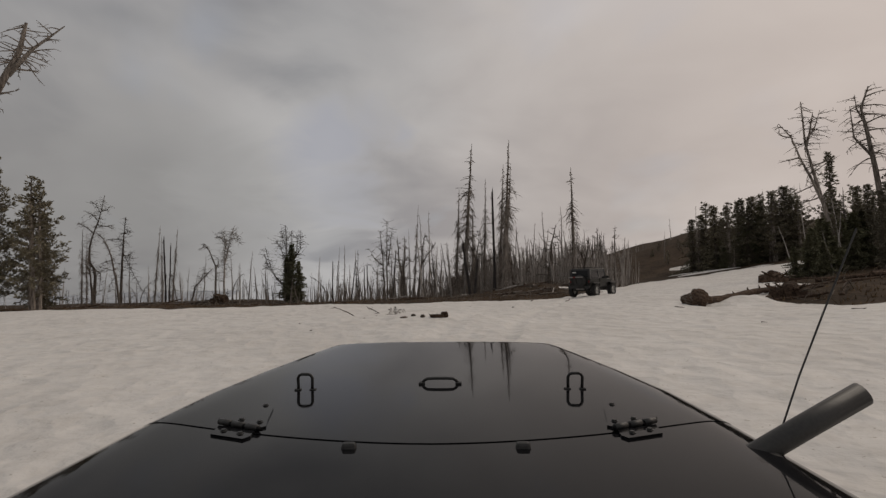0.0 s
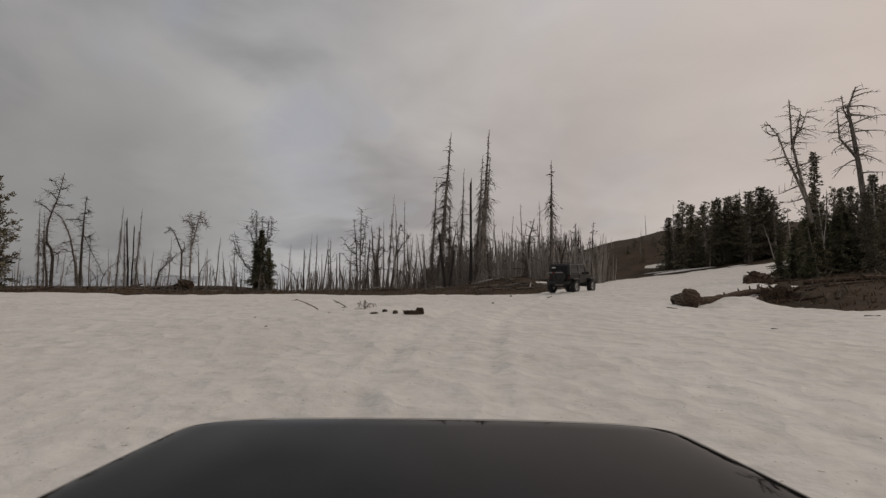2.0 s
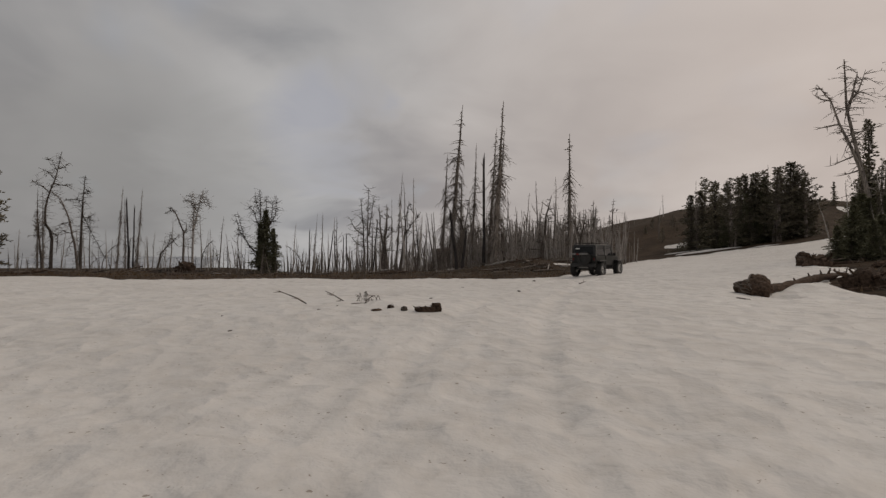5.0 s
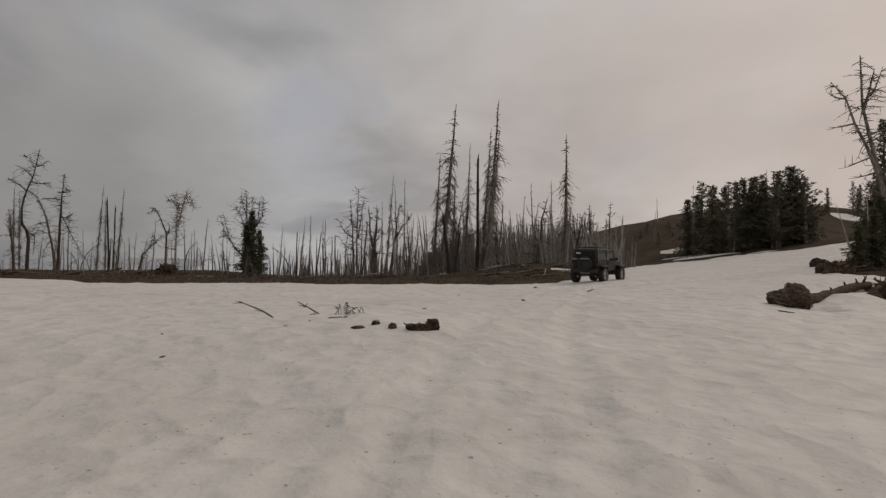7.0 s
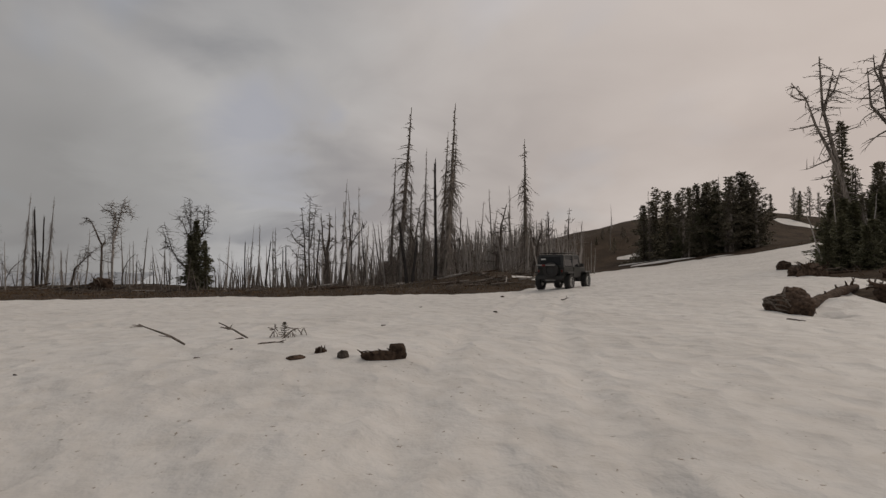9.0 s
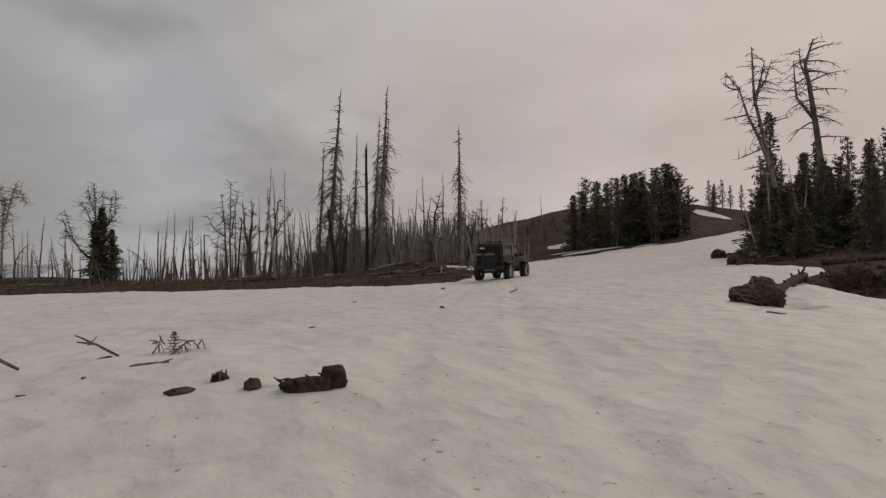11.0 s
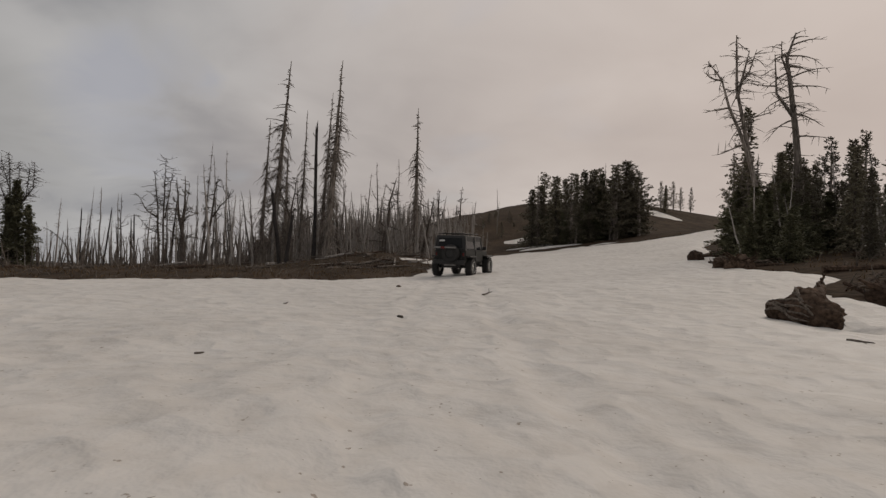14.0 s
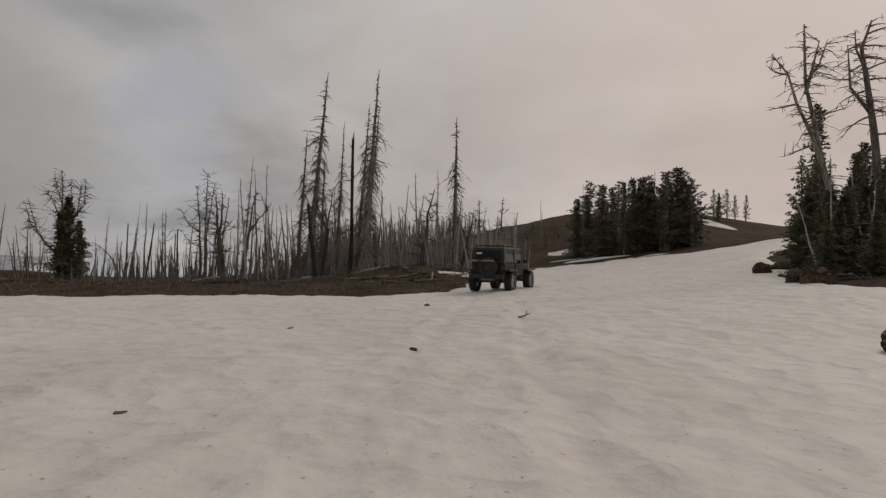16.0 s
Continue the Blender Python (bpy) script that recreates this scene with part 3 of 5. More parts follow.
dead("spire", 3.0, 57.2, 8.9)
dead("broken", 2.5, 54.2, 5.0, lean=(0, -7), turn=0, slim=1.7)
dead("broken", 2.9, 53.4, 3.4, slim=2.4)
# the thin group beside them
dead("pole", 11.4, 63.4, 9.0)
dead("pole", 13.8, 64.9, 9.6)
dead("forked", 18.4, 65.7, 7.0)
dead("forked", 18.5, 61.4, 6.9)
dead("forked", 21.3, 75.2, 7.2)
dead("pole", 34.3, 87.5, 4.8)
# lone poles on the crest
dead("pole", 44.3, 109.5, 4.4, slim=1.3)
dead("pole", 39.5, 111.5, 1.8, slim=1.3)
dead("pole", 38.3, 112.0, 2.4, slim=1.3)
dead("pole", 37.1, 112.5, 1.6, slim=1.3)
dead("pole", 38.7, 111.9, 1.4, slim=1.3)
# the edge of the burned wood above the valley
dead("spire", -53.0, 82.8, 11.1, slim=0.6)
dead("spire", -52.9, 83.8, 10.9, slim=0.5)
dead("pole", -51.0, 84.7, 5.9, lean=(0, 8), turn=30)
dead("pole", -46.4, 83.5, 8.0, slim=0.8)
dead("arched", -44.8, 83.5, 5.0, turn=20)
dead("spire", -41.6, 81.3, 11.4, slim=0.5, lean=(0, 4), turn=28)
dead("spire", -41.0, 82.3, 10.0, slim=0.45)
dead("broken", -39.5, 80.3, 9.0, slim=0.8)
dead("broken", -39.5, 81.3, 8.2, slim=0.7)
dead("spire", -40.0, 83.3, 11.3, slim=0.55, lean=(0, 4), turn=28)
dead("pole", -37.3, 82.2, 5.3)
dead("pole", -35.0, 82.1, 7.1, lean=(0, 6), turn=25)
dead("pole", -30.7, 81.9, 7.2)
dead("pole", -28.0, 80.8, 7.3, lean=(0, 4), turn=20)
dead("pole", -29.3, 82.8, 3.7)
dead("pole", -26.0, 82.7, 6.6)
dead("pole", -18.0, 77.4, 4.6)
dead("pole", -17.4, 77.3, 6.8, lean=(0, 3), turn=10)
dead("broken", -15.2, 77.2, 5.6, slim=0.8)
dead("spire", -15.0, 78.2, 8.2, slim=0.35, lean=(0, 5), turn=10)
dead("pole", -13.6, 77.2, 8.1)
dead("pole", -12.0, 77.1, 7.5)
dead("forked", -11.6, 77.1, 7.8, slim=0.6)
dead("broken", -10.1, 75.0, 5.0)
dead("arched", -15.6, 76.3, 5.1, turn=190)
dead("broken", -6.6, 71.9, 6.0, slim=0.9, lean=(0, 5), turn=5)
dead("spire", -4.0, 73.8, 12.4, slim=0.36, lean=(0, 4), turn=5)
dead("spire", -4.5, 74.8, 9.3, slim=0.35)
dead("pole", -2.7, 74.7, 11.0, slim=0.8)
dead("pole", -2.0, 73.7, 11.3, slim=0.8, lean=(0, 2), turn=0)
dead("arched", -5.6, 75.9, 5.8, turn=200)
dead("forked", -38.4, 62.0, 6.5)
# the rest of the burned wood, thin and close
for _ in range(80):
    x, y = tree_dice.uniform(-56, -6), tree_dice.uniform(66, 90)
    dead(tree_dice.choice(("pole", "pole", "pole", "pole", "forked", "forked", "broken", "arched")), x, y, 1.8 + 3.6 * tree_dice.random() ** 1.7, lean=(tree_dice.uniform(-10, 10), tree_dice.uniform(-10, 10)), slim=tree_dice.uniform(0.7, 1.2))
for _ in range(120):
    y = tree_dice.uniform(55, 72)
    x = tree_dice.uniform(-8, 15 + 0.3 * (y - 55))
    dead(tree_dice.choice(("pole", "pole", "pole", "pole", "pole", "pole", "forked")), x, y, 2.0 + 5.6 * tree_dice.random() ** 1.6, lean=(tree_dice.uniform(-8, 8), tree_dice.uniform(-8, 8)), slim=tree_dice.uniform(0.9, 1.5))
for _ in range(14):
    x = tree_dice.uniform(18, 34)
    dead("pole", x, 92 + 0.3 * x, tree_dice.uniform(1.5, 3.2), slim=1.3)


def joined_wood(stock, places, bark):
    """Far trunks that nobody could count, as one mesh."""
    verts, faces, base = [], [], 0
    for x, y, h, slim, turn, lx, ly in places:
        m = pose(x, y, floor_at(x, y) - 0.05, lx, ly, turn) @ Matrix.Diagonal((h / 10 * slim, h / 10 * slim, h / 10, 1))
        for child in tree_dice.choice(stock).children:
            me = child.data
            co = np.empty(len(me.vertices) * 3)
            me.vertices.foreach_get("co", co)
            co = np.c_[co.reshape(-1, 3), np.ones(len(me.vertices))] @ np.array(m).T
            verts += co[:, :3].tolist()
            faces += [tuple(base + i for i in p.vertices) for p in me.polygons]
            base += len(me.vertices)
    return part("burned_forest", (verts, faces), bark)


spots = []
for _ in range(150):
    y = tree_dice.uniform(72, 112)
    x = tree_dice.uniform(-10, 20 + 0.35 * (y - 72))
    spots.append((x, y, 2.5 + 5.2 * tree_dice.random() ** 1.5, tree_dice.uniform(0.9, 1.5), tree_dice.uniform(0, 360), tree_dice.uniform(-7, 7), tree_dice.uniform(-7, 7)))
for _ in range(340):
    y = tree_dice.uniform(57, 76)
    spots.append((tree_dice.uniform(4, 20 + 0.2 * (y - 57)), y, 1.5 + 3.8 * tree_dice.random(), tree_dice.uniform(1.2, 1.9), tree_dice.uniform(0, 360), tree_dice.uniform(-8, 8), tree_dice.uniform(-8, 8)))
for _ in range(60):
    spots.append((tree_dice.uniform(-60, -8), tree_dice.uniform(84, 98), 2.0 + 4.0 * tree_dice.random() ** 1.5, 1.2, tree_dice.uniform(0, 360), tree_dice.uniform(-6, 6), tree_dice.uniform(-6, 6)))
tagged(joined_wood(KINDS["thin"], spots, BARK_GREY), "dense grey burned forest of thin dead trunks", "forest", kind="stuff")
spots = []
for _ in range(420):
    y = tree_dice.uniform(72, 104)
    spots.append((tree_dice.uniform(3, 19 + 0.35 * (y - 72)), y, 2.5 + 3.6 * tree_dice.random(), tree_dice.uniform(1.3, 2.2), tree_dice.uniform(0, 360), tree_dice.uniform(-7, 7), tree_dice.uniform(-7, 7)))
for _ in range(300):
    spots.append((tree_dice.uniform(-17, 4), tree_dice.uniform(60, 80), 0.9 + 2.4 * tree_dice.random() ** 1.4, tree_dice.uniform(1.4, 2.6), tree_dice.uniform(0, 360), tree_dice.uniform(-9, 9), tree_dice.uniform(-9, 9)))
tagged(joined_wood(KINDS["thin"], spots, BARK_DARK), "dark burned thicket behind the pale trunks", "forest", kind="stuff")


# ---------- living firs ----------
def a_of(i):
    return i * 2.399


def fir(seed, h=8.0, w=1.55, needles=NEEDLE, bare=0.05, full=1.0):
    """A living fir: trunk, dead lower boughs and a crown of needle sprays."""
    rnd = random.Random(seed)
    trunk, V, F = ([], []), [], []
    pts = wander(rnd, h, 0.02, 0.02, 8)
    tube(trunk, pts, [0.16 * (h / 8) * (1 - i / 7) + 0.015 for i in range(8)], 7)
    count = int(h * 21 * full)
    for i in range(count):
        u = bare + (0.99 - bare) * ((i + rnd.random()) / count) ** 1.1
        gap = 0.72 + 0.3 * math.sin(u * 31 + seed) + 0.25 * math.sin(a_of(i) * 1.0 + u * 9 + seed)
        ln = (w * (1 - u) ** 0.85 + 0.14) * rnd.uniform(0.45, 1.12) * gap
        a = i * 2.399 + rnd.uniform(-0.5, 0.5)
        p = along(pts, u)
        d = Vector((math.cos(a), math.sin(a), 0.35 * u - 0.22 + rnd.uniform(-0.12, 0.12))).normalized()
        tip = p + d * ln + Vector((0, 0, -0.10 * ln))
        tube(trunk, [p, tip], [0.018, 0.004], 3, caps=False)
        k = max(3, int(ln / 0.13))
        for j in range(k):
            s = (j + 0.6) / k
            c = p.lerp(tip, s)
            for _ in range(4):
                out = (d * rnd.uniform(0.2, 1.0) + Vector((rnd.uniform(-1, 1), rnd.uniform(-1, 1), rnd.uniform(-0.55, 0.75)))).normalized()
                side = out.cross(Vector((rnd.uniform(-1, 1), rnd.uniform(-1, 1), rnd.uniform(-1, 1)))).normalized()
                L = rnd.uniform(0.16, 0.36)
                b = len(V)
                V += [tuple(c), tuple(c + out * L * 0.55 + side * 0.05), tuple(c + out * L), tuple(c + out * L * 0.55 - side * 0.05)]
                F.append((b, b + 1, b + 2, b + 3))
    ob = empty("fir_tree", pose(0, 0, 0), "dark green living fir with a ragged narrow crown", "tree", "living firs at the clearing")
    part("trunk", trunk, BARK_DARK, ob)
    tagged(part("crown", (V, F), needles, ob), kind="stuff")
    return ob


def pine(seed, h=8.0, w=2.0):
    """A living mountain pine: open upswept limbs with needle tufts at their ends, an uneven top."""
    rnd = random.Random(seed)
    trunk, V, F = ([], []), [], []
    pts = wander(rnd, h, 0.03, 0.04, 8)
    tube(trunk, pts, [0.17 * (1 - i / 7) + 0.02 for i in range(8)], 7)
    heavy = rnd.uniform(0, 6.28)
    for i in range(74):
        u = 0.10 + 0.89 * (i + rnd.random()) / 74
        a = i * 2.399 + rnd.uniform(-0.7, 0.7)
        side = 0.85 + 0.3 * math.cos(a - heavy)
        ln = w * (0.35 + 0.65 * math.sin(math.pi * min(1, 0.25 + u * 0.85)) ** 0.8) * rnd.uniform(0.35, 1.05) * side * (1.0 if u < 0.8 else 0.6)
        p = along(pts, u)
        d = Vector((math.cos(a), math.sin(a), rnd.uniform(-0.15, 0.3) + 0.35 * u)).normalized()
        line = [p, p + d * ln * 0.6, p + d * ln + Vector((0, 0, ln * rnd.uniform(0.05, 0.3)))]
        tube(trunk, line, [0.028, 0.018, 0.008], 3, caps=False)
        for j in range(max(4, int(ln / 0.11))):
            c = along(line, rnd.uniform(0.30, 1.0)) + Vector((rnd.uniform(-0.13, 0.13), rnd.uniform(-0.13, 0.13), rnd.uniform(-0.08, 0.12)))
            for _ in range(5):
                out = (d * 0.5 + Vector((rnd.uniform(-1, 1), rnd.uniform(-1, 1), rnd.uniform(-0.4, 1)))).normalized()
                flank = out.cross(Vector((rnd.uniform(-1, 1), rnd.uniform(-1, 1), rnd.uniform(-1, 1)))).normalized()
                L = rnd.uniform(0.14, 0.28)
                b = len(V)
                V += [tuple(c), tuple(c + out * L * 0.6 + flank * 0.04), tuple(c + out * L), tuple(c + out * L * 0.6 - flank * 0.04)]
                F.append((b, b + 1, b + 2, b + 3))
    ob = empty("pine_tree", pose(0, 0, 0), "dark green mountain pine with an open uneven crown", "tree", "living pines at the clearing")
    part("trunk", trunk, BARK_MID, ob)
    tagged(part("crown", (V, F), NEEDLE, ob), kind="stuff")
    return ob


BUSHY = [fir(7, 8.0, 1.9, NEEDLE_OLIVE, bare=0.0, full=1.9), fir(9, 8.0, 1.7, bare=0.3, full=0.55)]
FIRS = [fir(s, 8.0, w) for s, w in ((1, 2.2), (3, 2.0), (4, 2.5))] + [pine(s, 8.0, w) for s, w in ((11, 1.7), (12, 2.1), (13, 1.5), (14, 1.9))]


GROVE = [fir(s, 8.0, w, n, bare=0.02, full=f) for s, w, n, f in ((21, 2.0, NEEDLE, 1.1), (22, 1.7, NEEDLE_OLIVE, 0.9), (23, 2.3, NEEDLE, 1.2))]


def firs(x, y, h, **more):
    return stand(FIRS, x, y, h, 8.0, **more)


# the group on the slope
firs(36.4, 78, 8.7, slim=1.58)
firs(34.7, 71.8, 8.1, slim=1.44)
firs(35.2, 69.2, 7.9, slim=1.44)
firs(38.2, 69.8, 8.4, slim=1.44)
firs(38.7, 66.7, 8.3, slim=1.44)
firs(38.8, 66, 8.2, slim=1.51)
firs(40.4, 66.5, 8.7, slim=1.58)
firs(41.5, 65.5, 7.2, slim=1.30)
firs(42, 67.7, 8.2, slim=1.30)
firs(40.7, 71.8, 8.4, slim=1.44)
firs(33, 74.3, 6.9, slim=1.30)
firs(41.7, 67.7, 7.5, slim=1.44)
for _ in range(28):
    stand(GROVE, tree_dice.uniform(33.5, 43.5), tree_dice.uniform(67, 79), 3.4 + 5.2 * tree_dice.random() ** 1.3, 8.0, slim=tree_dice.uniform(0.9, 1.45), lean=(tree_dice.uniform(-4, 4), tree_dice.uniform(-4, 4)))
for _ in range(20):
    firs(tree_dice.uniform(34, 43.5), tree_dice.uniform(65.5, 77), tree_dice.uniform(1.6, 3.4), slim=tree_dice.uniform(1.4, 1.9))
for x, y, h in ((33.2, 70.6, 8.6), (33.8, 71.4, 7.4), (37.0, 67.2, 8.4), (39.4, 66.0, 9.0), (42.4, 65.5, 7.0), (36.2, 69.0, 7.0)):
    dead("spire", x, y + 3, h, slim=0.55)
for _ in range(16):
    x = tree_dice.uniform(34, 42)
    stand(BUSHY[:1], x, 79 - 0.33 * x + tree_dice.uniform(0.5, 4), tree_dice.uniform(2.4, 4.6), 8.0, slim=tree_dice.uniform(1.4, 1.9))
# the thicket behind the bank
tree_dice = random.Random(13)
for _ in range(13):
    x = tree_dice.uniform(24, 34)
    firs(x, 25 + (x - 20) * 0.3 + tree_dice.uniform(2, 9), tree_dice.uniform(2.4, 4.4), slim=tree_dice.uniform(1.0, 1.4))
for _ in range(26):
    x = tree_dice.uniform(21, 36)
    dead(tree_dice.choice(("pole", "pole", "forked", "brushy")), x, 24.5 + (x - 20) * 0.3 + tree_dice.uniform(0.5, 9), tree_dice.uniform(2.2, 5.0), lean=(tree_dice.uniform(-9, 9), tree_dice.uniform(-9, 9)))
stand(BUSHY[1:], 24.7, 35.6, 7.6, 8.0, slim=0.9)
for x, y, h in ((24.4, 36.0, 3.6), (23.3, 35.0, 3.3), (24.0, 34.5, 3.9), (24.6, 35.4, 4.2), (25.0, 33.9, 3.4), (25.7, 34.6, 3.9), (26.3, 33.5, 3.2), (23.9, 34.2, 1.9), (24.2, 33.4, 1.7)):
    stand(BUSHY[:1], x, y, h, 8.0, slim=tree_dice.uniform(1.5, 2.0))
for x, y, h in ((18.4, 29.6, 1.7), (19.5, 30.2, 2.3), (19.3, 28.6, 1.8), (20.5, 31.2, 2.6), (20.4, 29.4, 2.0), (21.4, 31.6, 2.9), (21.9, 32.7, 3.2), (22.8, 32.2, 3.0), (23.6, 32.5, 3.3), (22.0, 30.3, 2.2), (24.6, 31.0, 2.6)):
    stand(BUSHY[:1], x, y, h, 8.0, slim=tree_dice.uniform(1.5, 2.1))
for x, y, h in ((19.0, 30.4, 3.0), (20.0, 30.8, 3.8), (21.0, 30.4, 3.4), (22.3, 31.4, 4.2), (19.9, 28.9, 2.6)):
    dead("pole", x, y, h, lean=(tree_dice.uniform(-8, 8), tree_dice.uniform(-14, 14)))
dead("spire", 24.0, 35.2, 4.6)
dead("spire", 25.6, 35.8, 5.2)
firs(26.3, 38.0, 5.4)
firs(23.6, 34.6, 4.8)
firs(25.4, 33.0, 4.4)
firs(26.9, 35.6, 5.2)
firs(23.4, 33.2, 3.4)
firs(24.6, 32.0, 3.0)
firs(28.4, 36.0, 5.0)
firs(25.1, 34.1, 5.0)
firs(22.0, 31.7, 3.2)
firs(24.8, 31.3, 5.0)
firs(26.1, 31.2, 4.9)
firs(26.7, 33.8, 4.0)
firs(23.9, 29.6, 4.4)
firs(27.5, 34.7, 4.2)
firs(21.1, 27.0, 3.2)
firs(29.5, 33.0, 5.5)
firs(31.0, 29.0, 5.2)
firs(28.8, 39.5, 5.5)
firs(30.5, 38.0, 6.0)
firs(34.0, 34.0, 6.5)
firs(36.0, 28.0, 6.0)
# far over the slope
for x, y, h in ((88, 116, 5.5), (91, 121, 6.5), (95, 124, 5.8), (99, 126, 7.0), (103, 128, 6.0), (84, 119, 5.0), (108, 130, 6.5)):
    firs(x, y, h)
# beside the meadow's other end
stand(FIRS[4:5], -39.0, 48.9, 13.2, 8.0, slim=0.95)
stand(FIRS[5:6], -39.2, 49.2, 12.4, 8.0, slim=0.9)
stand(FIRS[6:7], -36.0, 49.5, 11.6, 8.0, slim=1.1)
stand(FIRS[4:5], -35.7, 49.9, 11.2, 8.0, slim=0.9, turn=140)
stand(FIRS[5:6], -36.4, 50.2, 10.0, 8.0, slim=0.9, turn=60)
firs(-41.5, 51.0, 10.0)
firs(-37.6, 53.0, 9.0)
# the one green fir among the snags
stand(BUSHY[:1], -21.9, 81.5, 8.6, 8.0, slim=1.2)
stand(BUSHY[:1], -22.7, 82.2, 6.8, 8.0, slim=1.15)
stand(BUSHY[:1], -21.0, 82.4, 6.2, 8.0, slim=1.2)
# low young firs scattered on the hill
for _ in range(26):
    x = tree_dice.uniform(16, 62)
    firs(x, 78 + 0.25 * x + tree_dice.uniform(-6, 14), tree_dice.uniform(0.7, 2.2), slim=1.5)


# ---------- the two old snags beside the bank ----------
def old_snag(x, y, h, stems, boughs, seed, label, turn=-33):
    """A weathered pine with several leaders; stems: (points, radius) in parts of its height, with x along the bank."""
    rnd = random.Random(seed)
    trunk, twigs = ([], []), ([], [])
    lines = []
    for pts, r in stems:
        line = [Vector((px * h, rnd.uniform(-0.15, 0.15), pz * h)) for px, pz in pts]
        n = len(line)
        tube(trunk, line, [r * (1 - 0.82 * i / (n - 1)) for i in range(n)], 8)
        lines.append(line)
    for stem, u, side, up, ln, drop in boughs:
        q = along(lines[stem], u)
        limb(twigs, rnd, q, (side, rnd.uniform(-0.5, 0.5), up), ln, 0.05, drop, 6, 5, 5, 0.16)
    for line in lines:
        for _ in range(int(8 + 60 * (line[-1] - line[0]).length / h)):
            u = rnd.uniform(0.18, 0.99)
            a = rnd.uniform(0, 2 * math.pi)
            limb(twigs, rnd, along(line, u), (math.cos(a), math.sin(a), rnd.uniform(-0.3, 0.6)), (0.25 + 1.35 * rnd.random() ** 1.6) * (1.15 - 0.45 * u), 0.026, 0.13, 4, 3, 3)
    ob = empty("dead_tree", pose(x, y, floor_at(x, y) - 0.1, 0, 0, turn), label, "dead tree", "old snags beside the bank")
    part("trunk", trunk, BARK_MID, ob)
    tagged(part("bare_crown", twigs, BARK_MID, ob), kind="stuff")
    return ob


old_snag(22.3, 34.0, 10.6,
         [([(0.13, -0.03), (0.09, 0.25), (0.05, 0.45), (0.015, 0.62), (-0.01, 0.76), (-0.015, 0.9), (-0.02, 1.0)], 0.145),
          ([(0.06, 0.40), (0.01, 0.55), (-0.04, 0.68), (-0.075, 0.8), (-0.135, 0.89)], 0.10),
          ([(-0.01, 0.72), (0.015, 0.82), (0.035, 0.93)], 0.09),
          ([(0.0, 0.78), (0.04, 0.84), (0.07, 0.94)], 0.06)],
         [(1, 0.5, -1, 0.05, 1.2, 0.0), (1, 0.3, 0.9, 0.3, 1.1, -0.03), (0, 0.5, 1, 0.4, 1.5, -0.04), (0, 0.4, -1, -0.3, 1.6, -0.05), (1, 0.75, -1, 0.2, 1.0, -0.1), (0, 0.33, -1, -0.2, 1.3, 0.05)],
         7, "weathered dead pine with two leaning forked stems")
old_snag(26.6, 35.0, 11.3,
         [([(0.08, -0.03), (0.06, 0.3), (0.035, 0.55), (0.01, 0.75), (-0.01, 0.88), (0.03, 1.0)], 0.22),
          ([(0.03, 0.6), (-0.05, 0.72), (-0.06, 0.9)], 0.10),
          ([(0.0, 0.8), (-0.03, 0.88), (-0.035, 0.96)], 0.07)],
         [(0, 0.9, 1, 0.4, 1.6, 0.10), (0, 0.82, 1, 0.35, 1.9, 0.12), (0, 0.74, 1, 0.2, 1.5, 0.1), (0, 0.66, 1, 0.45, 2.0, 0.12), (0, 0.6, 1, 0.1, 1.8, 0.08), (1, 0.6, -1, 0.0, 0.9, -0.15),
          (0, 0.7, -1, -0.1, 1.2, 0.12), (0, 0.56, -1, -0.2, 1.5, 0.15), (0, 0.48, 1, -0.1, 1.6, 0.12), (0, 0.45, -1, 0.0, 1.7, 0.15), (0, 0.38, 1, 0.0, 1.6, 0.12), (0, 0.95, 1, 0.6, 0.9, 0.05)],
         19, "tall weathered dead pine with long curling side branches")
old_snag(-17.2, 18.2, 10.6,
         [([(-0.02, -0.03), (0.06, 0.3), (0.14, 0.55), (0.21, 0.75), (0.27, 0.9), (0.29, 1.0)], 0.26),
          ([(0.24, 0.82), (0.31, 0.91), (0.40, 1.0)], 0.10)],
         [(0, 0.72, 1, 0.2, 0.9, 0.0), (0, 0.6, 1, 0.3, 0.7, 0.0)], 23, "leaning dead tree with a forked bare top", turn=20)


